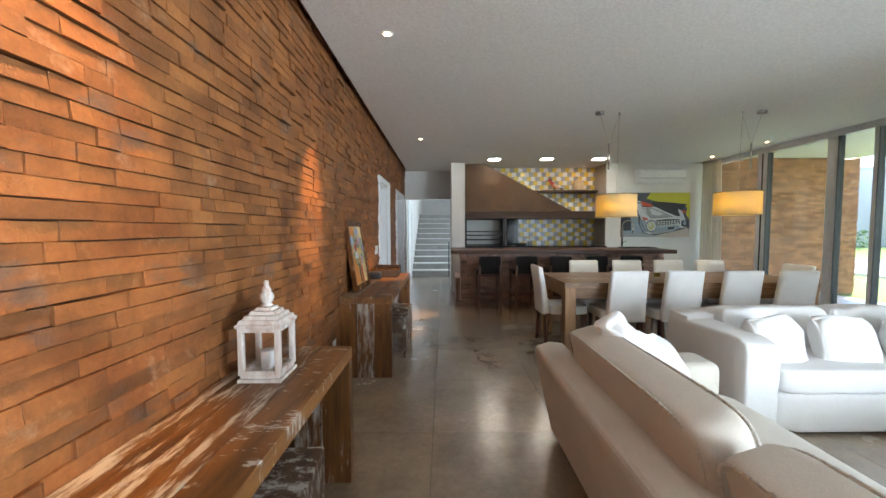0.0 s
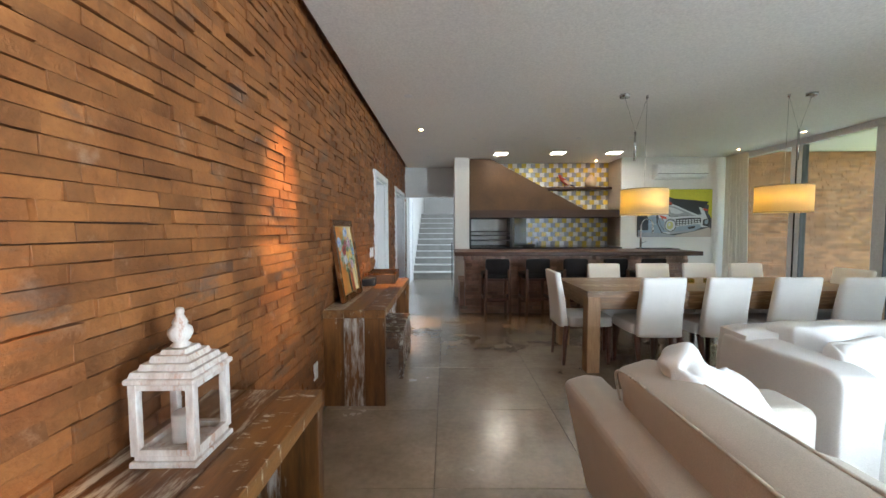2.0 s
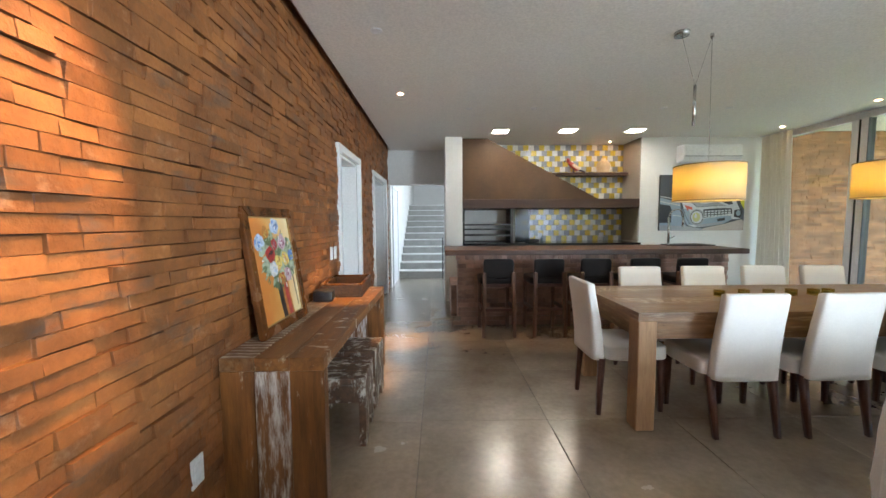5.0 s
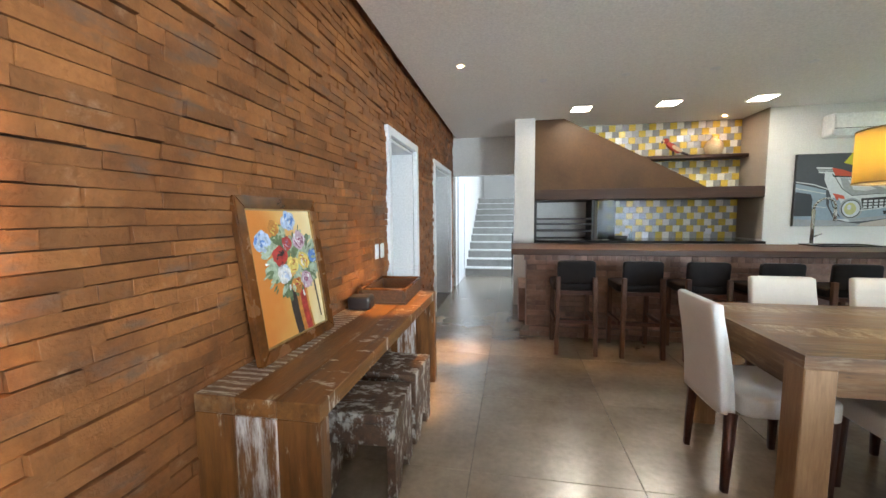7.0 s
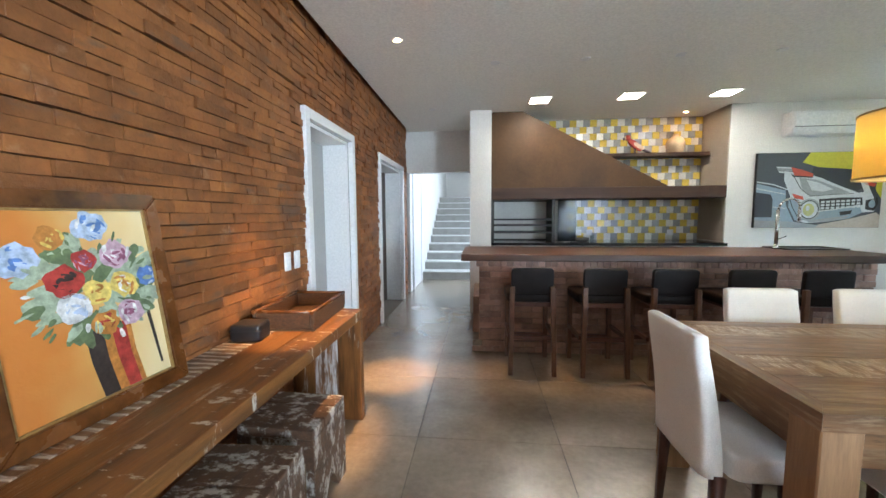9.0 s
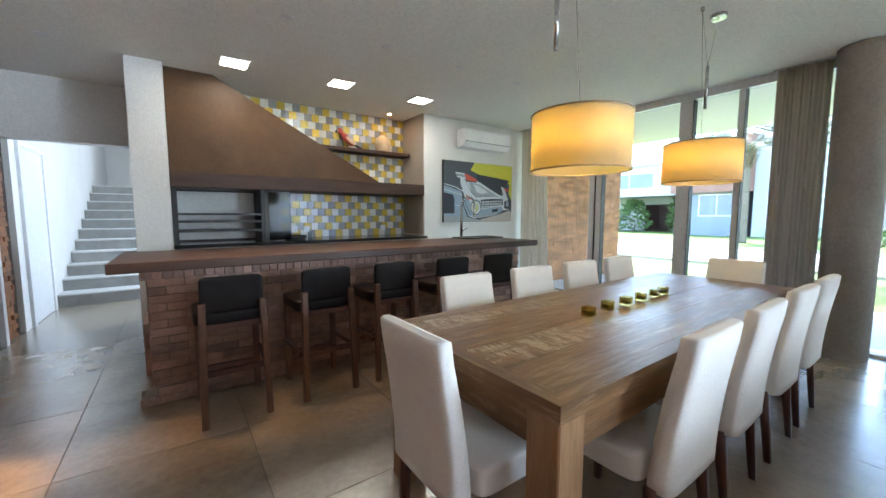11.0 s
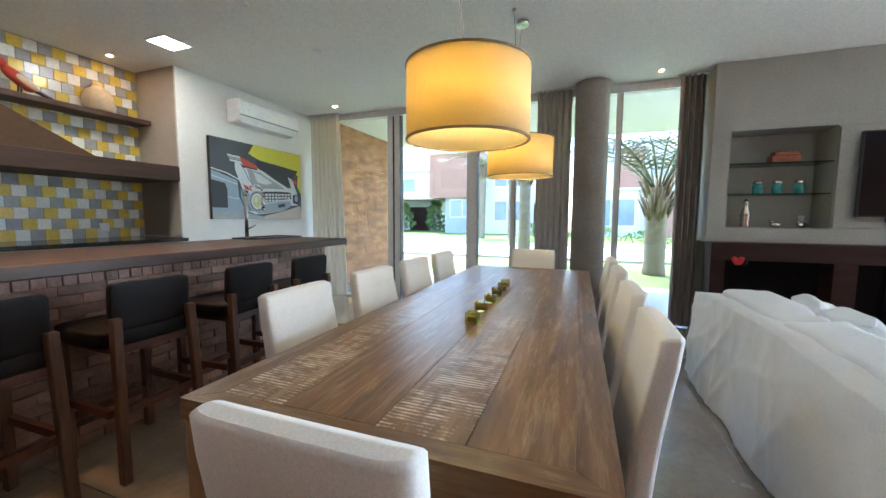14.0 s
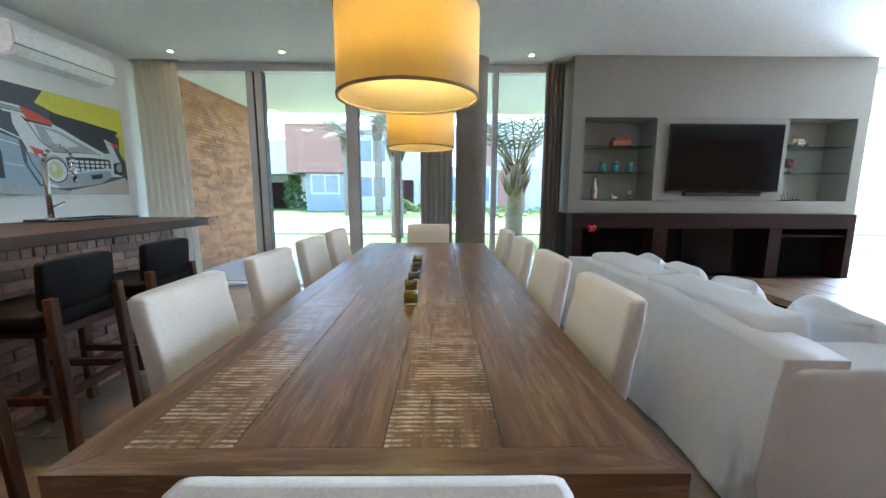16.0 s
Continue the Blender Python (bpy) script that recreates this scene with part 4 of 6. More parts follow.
# lantern
lan = thing("candle_lantern", pose(-0.321, 2.10, 0.7205, rz=1) @ Matrix.Scale(0.845, 4), "whitewashed wooden lantern with glass sides and a turned finial", "lantern")
part("base", boxes((-0.105, 0.105, -0.105, 0.105, 0, 0.018), (-0.095, 0.095, -0.095, 0.095, 0.018, 0.036), bevel=0.003), M_WHITEWASH, lan)
for x in (-1, 1):
    for y in (-1, 1):
        part("post", boxes((x * 0.088 - 0.013, x * 0.088 + 0.013, y * 0.088 - 0.013, y * 0.088 + 0.013, 0.036, 0.265), bevel=0.002), M_WHITEWASH, lan)
for s in (-1, 1):
    for z in (0.036, 0.245):
        part("rail", boxes((-0.075, 0.075, s * 0.088 - 0.010, s * 0.088 + 0.010, z, z + 0.02)), M_WHITEWASH, lan)
        part("rail", boxes((s * 0.088 - 0.010, s * 0.088 + 0.010, -0.075, 0.075, z, z + 0.02)), M_WHITEWASH, lan)
    part("pane", boxes((-0.075, 0.075, s * 0.088 - 0.001, s * 0.088 + 0.001, 0.056, 0.245)), M_CLEAR, lan)
    part("pane", boxes((s * 0.088 - 0.001, s * 0.088 + 0.001, -0.075, 0.075, 0.056, 0.245)), M_CLEAR, lan)
part("eave", boxes((-0.110, 0.110, -0.110, 0.110, 0.265, 0.283), bevel=0.004), M_WHITEWASH, lan)
for k, (r, z0, z1) in enumerate(((0.100, 0.283, 0.301), (0.082, 0.301, 0.320), (0.062, 0.320, 0.339), (0.042, 0.339, 0.354))):
    bm = bmesh.new()
    a = [bm.verts.new((x * r, y * r, z0)) for x, y in ((-1, -1), (1, -1), (1, 1), (-1, 1))]
    b = [bm.verts.new((x * (r - 0.005), y * (r - 0.005), z1)) for x, y in ((-1, -1), (1, -1), (1, 1), (-1, 1))]
    for q in range(4):
        bm.faces.new((a[q], a[(q + 1) % 4], b[(q + 1) % 4], b[q]))
    bm.faces.new(b)
    bm.faces.new(a[::-1])
    part("roof_tier", bm, M_WHITEWASH, lan)
part("finial", lathe(bmesh.new(), [(0.024, 0.354), (0.030, 0.361), (0.020, 0.369), (0.030, 0.382), (0.037, 0.400), (0.034, 0.416), (0.020, 0.428), (0.024, 0.436), (0.017, 0.450), (0.011, 0.462), (0.014, 0.470), (0.012, 0.482), (0.004, 0.486)], n=24), M_WHITEWASH, lan)
part("candle", lathe(bmesh.new(), [(0.034, 0.037), (0.035, 0.040), (0.035, 0.128), (0.031, 0.133), (0.010, 0.130)], n=24), M_CANDLE, lan)

# flower picture, leaning on the wall
M_FRAME = surface("antique_brown_frame", (0.038, 0.012, 0.003), (0.19, 0.066, 0.016), rough=0.25, scale=6, stretch=(1, 1, 1), grain=40, bump=0.25)


def paint(name, c):
    return surface(name, tuple(0.82 * v for v in c), c, rough=0.55, scale=40, grain=90, bump=0.4, depth=0.002)


def oil(name, c):
    return surface(name, tuple(0.50 * v for v in c), tuple(min(0.9, 1.12 * v) for v in c), rough=0.5, scale=38, grain=90, bump=0.4, depth=0.002)


def blob(bm, x, y, rx, ry, slot, z, n=14, turn=0.0, ragged=0.12, seed=0):
    """A dab of paint: an uneven patch a hair above the canvas."""
    pts = []
    for k in range(n):
        a = 2 * math.pi * k / n
        r = 1 + ragged * noise.noise(Vector((math.cos(a) * 2 + seed * 3.1, math.sin(a) * 2, seed)))
        u, v = rx * r * math.cos(a), ry * r * math.sin(a)
        pts.append(bm.verts.new((z, (x + u * math.cos(turn) - v * math.sin(turn)), y + u * math.sin(turn) + v * math.cos(turn))))
    f = bm.faces.new(pts)
    f.material_index = slot


def bevelled(bm):
    bmesh.ops.bevel(bm, geom=bm.edges, offset=0.005, segments=2, affect="EDGES")
    return bm


pic = thing("flower_painting", pose(-0.405, 4.345, 0.742, ry=-8.0, rz=-2), "framed oil painting of a flower bouquet leaning on the wall", "painting")
PW, PH = 0.285, 0.69
M_GILT = surface("gilt_line", (0.20, 0.11, 0.030), (0.36, 0.22, 0.07), rough=0.35, scale=20, bump=0.2)
MW = 0.052
for s in (-1, 1):
    prof = [(s * PW, 0.002), (s * PW, PH - 0.002), (s * (PW - MW), PH - MW), (s * (PW - MW), MW)]
    part("frame_side", bevelled(prism(bmesh.new(), prof, "x", -0.014, 0.020)), M_FRAME, pic)
for z, t in ((0.0, MW), (PH, PH - MW)):
    prof = [(-PW, z), (PW, z), (PW - MW, t), (-PW + MW, t)]
    part("frame_rail", bevelled(prism(bmesh.new(), prof, "x", -0.014, 0.0195)), M_FRAME, pic)
IW = PW - MW
part("gilt_edge", boxes((0.004, 0.0125, -IW, -IW + 0.006, MW, PH - MW), (0.004, 0.0125, IW - 0.006, IW, MW, PH - MW),
                        (0.004, 0.0125, -IW + 0.006, IW - 0.006, MW, MW + 0.006), (0.004, 0.0125, -IW + 0.006, IW - 0.006, PH - MW - 0.006, PH - MW)), M_GILT, pic)
rng = random.Random(4)
canvas = bmesh.new()
box(canvas, -0.010, 0.004, -PW + 0.05, PW - 0.05, 0.05, PH - 0.05)
PAINTS = [oil("ochre_paint", (0.64, 0.40, 0.15)), oil("cream_paint", (0.72, 0.56, 0.28)), oil("orange_paint", (0.58, 0.24, 0.05)), oil("leaf_paint", (0.15, 0.21, 0.10)),
          oil("pale_leaf_paint", (0.42, 0.50, 0.36)), oil("blue_paint", (0.12, 0.25, 0.60)), oil("pale_blue_paint", (0.50, 0.60, 0.78)), oil("red_paint", (0.48, 0.05, 0.04)),
          oil("yellow_paint", (0.85, 0.62, 0.16)), oil("mauve_paint", (0.62, 0.42, 0.52)), oil("white_paint", (0.82, 0.80, 0.80)), oil("dark_paint", (0.05, 0.035, 0.03)), oil("plum_paint", (0.32, 0.10, 0.18))]
M_CANVAS = PAINTS[0]
tree = M_CANVAS.node_tree
at = tree.nodes.new("ShaderNodeTexCoord")
split = tree.nodes.new("ShaderNodeSeparateXYZ")
tree.links.new(at.outputs["Object"], split.inputs[0])
wash = tree.nodes.new("ShaderNodeTexNoise")
wash.inputs["Scale"].default_value = 5
tree.links.new(at.outputs["Object"], wash.inputs["Vector"])
mixed = tree.nodes.new("ShaderNodeMath")
mixed.operation = "MULTIPLY_ADD"
mixed.inputs[1].default_value = 0.34
tree.links.new(wash.outputs[0], mixed.inputs[0])
tree.links.new(split.outputs[1], mixed.inputs[2])
tree.links.new(ramp(tree.nodes, tree.links, mixed.outputs[0], [(0.0, (0.55, 0.19, 0.035)), (0.13, (0.60, 0.30, 0.08)), (0.27, (0.72, 0.52, 0.24)), (0.40, (0.78, 0.64, 0.36))]), tree.nodes["Principled BSDF"].inputs["Base Color"])
# vase of upright strokes and one dark stem
for x0, x1, slot in ((-0.03, 0.022, 11), (0.018, 0.052, 2), (0.048, 0.095, 7), (0.092, 0.112, 2)):
    vs = [canvas.verts.new((0.0050 + 0.0001 * slot, x, y)) for x, y in ((x0 + 0.022, 0.055), (x1 + 0.018, 0.055), (x1 + 0.002, 0.17), (x1, 0.27), (x0, 0.27), (x0 + 0.004, 0.17))]
    canvas.faces.new(vs).material_index = slot
vs = [canvas.verts.new((0.0060, x, y)) for x, y in ((0.192, 0.09), (0.201, 0.09), (0.186, 0.30), (0.172, 0.30))]
canvas.faces.new(vs).material_index = 11
# leaves
for k in range(110):
    a, r = rng.uniform(0, 6.28), rng.uniform(0.15, 1.0) ** 0.6
    x, y = 0.03 + 0.185 * r * math.cos(a), 0.395 + 0.15 * r * math.sin(a)
    blob(canvas, x, y, rng.uniform(0.026, 0.052), rng.uniform(0.011, 0.022), (3, 4, 3, 4, 4)[k % 5], 0.0062 + k * 0.000008, n=11, turn=a + rng.uniform(-0.6, 0.6), ragged=0.35, seed=k)
# blossoms: shadow tone, petals round a centre, light touches
for x, y, size, main, touch, deep in ((0.045, 0.585, 0.050, 6, 10, 5), (-0.070, 0.555, 0.040, 2, 8, 2), (0.105, 0.490, 0.050, 9, 10, 12), (-0.155, 0.495, 0.052, 6, 6, 5), (-0.055, 0.425, 0.050, 7, 7, 11),
                                      (0.010, 0.480, 0.036, 7, 9, 12), (0.030, 0.380, 0.043, 8, 8, 2), (0.115, 0.390, 0.046, 8, 10, 2), (0.200, 0.405, 0.036, 5, 6, 5), (-0.040, 0.345, 0.048, 10, 10, 6),
                                      (0.035, 0.280, 0.042, 2, 8, 7), (0.118, 0.295, 0.046, 9, 10, 12)):
    blob(canvas, x, y, size, size * 0.92, main, 0.0075, n=18, seed=x * 50, ragged=0.35)
    for q in range(22):
        b, d = rng.uniform(0, 6.28), size * rng.uniform(0.05, 0.85)
        slot = main if q % 2 else (touch if q % 4 else deep)
        blob(canvas, x + d * math.cos(b), y + d * 0.9 * math.sin(b), size * rng.uniform(0.22, 0.42), size * rng.uniform(0.08, 0.17), slot, 0.0078 + q * 0.00003, n=9, turn=b + 1.57 + rng.uniform(-0.5, 0.5), ragged=0.45, seed=q + x)
    blob(canvas, x + 0.003, y + size * 0.1, size * 0.30, size * 0.10, deep, 0.0087, n=9, turn=rng.uniform(-0.4, 0.4), ragged=0.4, seed=x)
for k in range(26):
    a, r = rng.uniform(0, 6.28), rng.uniform(0.8, 1.1)
    blob(canvas, 0.03 + 0.20 * r * math.cos(a), 0.40 + 0.16 * r * math.sin(a), rng.uniform(0.010, 0.026), rng.uniform(0.004, 0.009), rng.choice((3, 4, 4, 10)), 0.0089, n=8, turn=a, ragged=0.4, seed=k + 60)
part("canvas", canvas, PAINTS, pic, "flowers in blue, red, yellow and white over a red vase")

# black pouch and tray on the console
bm = bmesh.new()
pillow(bm, pose(0, 0, 0.036), 0.062, 0.055, 0.036, power=0.3, n=8)
pouch = thing("black_case", pose(-0.405, 5.06, 0.7405, rz=8) @ Matrix.Scale(1.22, 4), "small black zipped case on the console", "case")
part("body", bm, M_PLASTIC_BLACK, pouch)
part("zip", boxes((-0.0625, 0.0625, -0.0555, 0.0555, 0.044, 0.048), bevel=0.002), M_BLACK, pouch)
M_WICKER = surface("woven_wicker", (0.045, 0.019, 0.008), (0.13, 0.062, 0.025), rough=0.6, scale=60, stretch=(1, 1, 2), grain=160, bump=0.8, depth=0.004)
tray = thing("wicker_tray", pose(-0.320, 5.455, 0.7405, rz=3) @ Matrix.Diagonal((1.12, 1.14, 1.15, 1)), "square brown wicker tray with woven rims", "tray")
part("bottom", boxes((-0.145, 0.145, -0.235, 0.235, 0, 0.012)), M_WICKER, tray)
for s in (-1, 1):
    part("side", boxes((s * 0.150, s * 0.132, -0.235, 0.235, 0.0125, 0.085), bevel=0.004), M_WICKER, tray)
    part("end", boxes((-0.131, 0.131, s * 0.235, s * 0.218, 0.0125, 0.085), bevel=0.004), M_WICKER, tray)
    bm = bmesh.new()
    rod(bm, (s * 0.141, -0.24, 0.088), (s * 0.141, 0.24, 0.088), 0.009, n=8)
    rod(bm, (-0.145, s * 0.226, 0.088), (0.145, s * 0.226, 0.088), 0.009, n=8)
    part("rim", bm, M_FRAME, tray)
card = tagged(new("paper_card", mesh_of("paper_card", boxes((-0.35, -0.23, 5.36, 5.52, 0.7555, 0.759)), M_PLASTIC)), "white paper card lying in the tray", "paper")

# switches and sockets
def plate(name, x, y, z, w, h, label, along="x", rockers=1):
    ob = thing(name, pose(x, y, z, rz=0 if along == "x" else -90), label, "switch" if rockers > 1 else "socket")
    part("plate", boxes((0, 0.009, -w / 2, w / 2, -h / 2, h / 2), bevel=0.003), M_PLASTIC, ob)
    for k in range(rockers):
        a = -w / 2 + 0.012 + k * (w - 0.024) / rockers
        part("rocker", boxes((0.009, 0.012, a + 0.001, a + (w - 0.024) / rockers - 0.001, -h * 0.3, h * 0.3), bevel=0.001), M_PLASTIC, ob)


plate("light_switch", -0.503, 5.62, 1.06, 0.075, 0.12, "white double light switch on the brick wall", rockers=2)
plate("light_switch", -0.503, 5.745, 1.06, 0.075, 0.12, "white double light switch on the brick wall", rockers=2)
plate("wall_socket", -0.503, 3.655, 0.345, 0.075, 0.12, "white wall socket low on the brick wall")
for x in (2.20, 2.36, 3.50):
    plate("wall_socket", x, 9.098, 1.09, 0.085, 0.085, "white socket on the tiled wall", along="y")

# ---- small things at the bar ----
M_MACAW = [paint("scarlet_glaze", (0.50, 0.05, 0.02)), paint("cream_glaze", (0.70, 0.50, 0.30)), paint("dark_glaze", (0.06, 0.04, 0.05))]
bird = thing("ceramic_bird", pose(2.92, 8.97, 2.2055, rz=6), "painted red parrot ornament with a pale wing on the wall shelf", "ornament")
bm = bmesh.new()
pillow(bm, pose(-0.005, 0, 0.125, ry=-54), 0.044, 0.042, 0.120, power=0.75, n=8)
pillow(bm, pose(-0.115, 0, 0.225), 0.040, 0.034, 0.040, power=0.9, n=6)
part("body", bm, M_MACAW[0], bird)
bm = bmesh.new()
pillow(bm, pose(-0.140, 0, 0.222), 0.022, 0.026, 0.026, power=0.9, n=5)
part("face", bm, M_MACAW[1], bird, "cream face")
bm = bmesh.new()
pillow(bm, pose(-0.166, 0, 0.210, ry=25), 0.014, 0.010, 0.022, power=0.9, n=4)
part("beak", bm, M_MACAW[2], bird, "dark beak")
for sy in (-1, 1):
    bm = bmesh.new()
    pillow(bm, pose(0.030, sy * 0.036, 0.105, ry=-58), 0.028, 0.012, 0.085, power=0.75, n=6)
    part("wing", bm, M_MACAW[1], bird, "cream wing")
    bm = bmesh.new()
    rod(bm, (-0.005, sy * 0.018, 0), (-0.005, sy * 0.018, 0.085), 0.007, n=6)
    part("leg", bm, M_MACAW[2], bird)
bm = bmesh.new()
pillow(bm, pose(0.135, 0, 0.050, ry=-70), 0.014, 0.022, 0.085, power=0.7, n=6)
part("tail", bm, M_MACAW[2], bird, "dark tail")
M_CLAY = surface("sand_glaze", (0.52, 0.36, 0.20), (0.68, 0.52, 0.33), rough=0.45, scale=8, grain=60, bump=0.15)
vase = thing("clay_vase", pose(3.46, 8.98, 2.2055), "round sand-coloured clay vase on the wall shelf", "vase")
part("body", lathe(bmesh.new(), [(0.075, 0), (0.10, 0.02), (0.122, 0.10), (0.115, 0.16), (0.085, 0.205), (0.048, 0.228), (0.036, 0.245), (0.040, 0.262), (0.036, 0.262), (0.030, 0.24)], n=32), M_CLAY, vase)
fau = thing("kitchen_faucet", pose(3.745, 7.46, 0.9925), "tall chrome gooseneck faucet on the bar counter", "faucet")
bm = bmesh.new()
rod(bm, (0, 0, 0), (0, 0, 0.03), 0.030, 0.024, n=16)
rod(bm, (0, 0, 0.03), (0, 0, 0.40), 0.016, n=14)
part("column", bm, M_STEEL, fau)
bm = bmesh.new()
pts = [(0.10 - 0.10 * math.cos(a), -0.02 * math.sin(a), 0.40 + 0.11 * math.sin(a)) for a in [math.pi * k / 10 for k in range(11)]]
for a, b in zip(pts, pts[1:]):
    rod(bm, a, b, 0.011, n=10)
rod(bm, pts[-1], (pts[-1][0], pts[-1][1], 0.27), 0.014, 0.017, n=10)
part("spout", bm, M_STEEL, fau)
bm = bmesh.new()
rod(bm, (0.016, 0, 0.10), (0.075, -0.03, 0.135), 0.006, n=8)
part("lever", bm, M_STEEL, fau)
pan = thing("black_pan", pose(2.12, 8.72, 0.983), "low black pan on the granite worktop", "pan")
part("body", lathe(bmesh.new(), [(0.10, 0), (0.125, 0.01), (0.13, 0.05), (0.122, 0.05), (0.11, 0.015)], n=24), M_BLACK, pan)
jar = thing("glass_bottle", pose(2.28, 8.68, 0.983), "small clear glass bottle on the granite worktop", "bottle")
part("body", lathe(bmesh.new(), [(0.022, 0), (0.025, 0.01), (0.025, 0.075), (0.010, 0.095), (0.010, 0.12)], n=16), glass("bottle_glass", (0.8, 0.86, 0.86)), jar)

# air conditioner
ac = thing("air_conditioner", pose(4.968, 8.53, 2.445), "white split air conditioner on the wall", "air conditioner")
bm = prism(bmesh.new(), [(-0.003, 0.14), (-0.17, 0.14), (-0.208, 0.115), (-0.218, -0.05), (-0.18, -0.115), (-0.05, -0.14), (-0.003, -0.14)], "x", -0.482, 0.482)
bmesh.ops.bevel(bm, geom=bm.edges, offset=0.010, segments=2, affect="EDGES")
part("housing", bm, M_PLASTIC, ac)
part("front_seam", boxes((-0.478, 0.478, -0.2195, -0.205, -0.056, -0.050)), M_BLACK, ac)
part("flap", boxes((-0.44, 0.44, -0.190, -0.09, -0.136, -0.126), bevel=0.002), M_PLASTIC, ac)
part("grille", boxes(*[(-0.44, 0.44, -0.16 + k * 0.022, -0.15 + k * 0.022, 0.14, 0.144) for k in range(6)]), M_ALU, ac)

# car painting
car = thing("car_painting", pose(4.94, 8.495, 1.643), "large unframed pop painting of a finned silver car on yellow", "painting")
CAR = [paint("slate_paint", (0.060, 0.068, 0.082)), paint("acid_yellow", (0.60, 0.58, 0.035)), paint("ink_navy", (0.022, 0.024, 0.034)), paint("silver_blue", (0.27, 0.35, 0.43)),
       paint("bright_silver", (0.62, 0.65, 0.68)), paint("tail_red", (0.58, 0.075, 0.035)), paint("tyre_black", (0.015, 0.015, 0.017)), paint("hub_gold", (0.52, 0.52, 0.22)), paint("sand_ground", (0.52, 0.45, 0.39)),
       paint("mid_grey", (0.33, 0.35, 0.37))]
part("stretcher", boxes((-0.722, 0.722, -0.005, 0.033, -0.468, 0.468)), M_BLACK, car)
bm = boxes((-0.720, 0.720, -0.0066, -0.0052, -0.466, 0.466))


def patch(slot, lift, *pts):
    """A flat field of paint on the canvas; points run from 0 to 100 across and down."""
    f = bm.faces.new([bm.verts.new((0.0144 * (x - 50), -0.0068 - 0.0003 * lift, 0.00932 * (50 - y))) for x, y in pts])
    f.material_index = slot


def oval(slot, lift, cx, cy, rx, ry, n=22):
    patch(slot, lift, *[(cx + rx * math.cos(2 * math.pi * k / n), cy + ry * math.sin(2 * math.pi * k / n)) for k in range(n)])


def stroke(slot, lift, w, *pts):
    """A brush line of even width through the points."""
    for (x0, y0), (x1, y1) in zip(pts, pts[1:]):
        d = math.hypot((x1 - x0) * 1.55, y1 - y0) or 1
        nx, ny = -(y1 - y0) / d * w / 1.55, (x1 - x0) * 1.55 / d * w
        patch(slot, lift, (x0 + nx, y0 + ny), (x1 + nx, y1 + ny), (x1 - nx, y1 - ny), (x0 - nx, y0 - ny))


patch(0, 0.4, (0, 0), (100, 0), (100, 100), (0, 100))
patch(1, 1, (42, 0), (100, 0), (100, 62), (95, 50), (96, 33), (84, 26), (50, 20), (36, 13))
patch(2, 2, (45, 19), (70, 22), (96, 26), (90, 36), (92, 42), (80, 52), (66, 44), (50, 34), (44, 27))
patch(8, 2, (52, 96), (78, 88), (97, 80), (100, 84), (100, 100), (50, 100))
patch(3, 3, (0, 40), (24, 50), (25, 70), (32, 92), (52, 97), (50, 100), (0, 100))
patch(9, 4, (0, 90), (32, 92), (52, 97), (50, 100), (0, 100))
patch(2, 4, (0, 52), (12, 55), (14, 62), (14, 86), (0, 86))
stroke(4, 5, 0.7, (0, 38), (14, 42), (26, 49))
stroke(4, 5, 0.5, (0, 47), (12, 51), (24, 55))
stroke(4, 5, 0.4, (14, 72), (25, 74))
patch(4, 5, (22, 24), (30, 26), (44, 30), (52, 34), (66, 44), (82, 54), (88, 52), (94, 62), (97, 70), (95, 79), (86, 80), (76, 88), (60, 92), (42, 94), (33, 90), (27, 72), (28, 58), (22, 36))
patch(9, 6, (34, 33), (48, 36), (64, 46), (76, 54), (60, 56), (44, 58), (37, 48))
patch(4, 7, (40, 36), (50, 40), (62, 49), (54, 52), (45, 50))
patch(3, 6, (27, 60), (34, 62), (38, 74), (40, 90), (33, 90), (27, 72))
patch(3, 7, (40, 80), (84, 72), (86, 80), (76, 88), (60, 92), (44, 93))
patch(9, 7.5, (44, 90), (76, 84), (74, 88), (60, 92), (44, 93))
patch(6, 8, (68, 79), (78, 77), (77, 82), (69, 84))
stroke(4, 8.5, 0.6, (42, 80), (64, 76), (84, 70))
for k, y in enumerate((18, 21, 24)):
    patch(4 if k % 2 == 0 else 9, 7, (15 + k, y), (28, y + 1), (28, y + 3.4), (15.5 + k, y + 2.2))
patch(5, 8, (27, 19), (35, 22), (45, 28), (45, 32), (30, 30))
patch(6, 7.6, (27, 27), (30, 30), (45, 32), (45, 33.5), (29, 32))
patch(5, 8, (29, 54), (38, 58), (39, 63), (34, 61), (33, 65), (31, 59))
patch(5, 8, (85, 39), (95, 42), (94, 46), (87, 44))
patch(4, 8, (82, 37), (88, 40), (92, 54), (96, 66), (92, 64), (86, 52))
patch(6, 8, (88, 64), (97, 60), (98, 68), (95, 78), (88, 76))
oval(3, 8.4, 93, 69, 2.6, 5)
oval(9, 8, 44, 76, 9.2, 15)
oval(6, 8.4, 44, 76, 7.6, 12.6)
oval(4, 8.8, 44, 76, 6.8, 11.4)
oval(7, 9.2, 43.4, 76, 4.6, 8.4)
oval(4, 9.6, 42.6, 74, 1.6, 3.6)
patch(6, 8.2, (51, 62), (68, 60), (85, 60), (86, 70), (72, 74), (53, 77))
for r in range(3):
    for k in range(8):
        x, y = 53 + k * 4.0, 64.6 + r * 4.2 - k * 0.30
        patch(4, 9, (x, y), (x + 2.9, y - 0.25), (x + 2.9, y + 2.5), (x, y + 2.7))
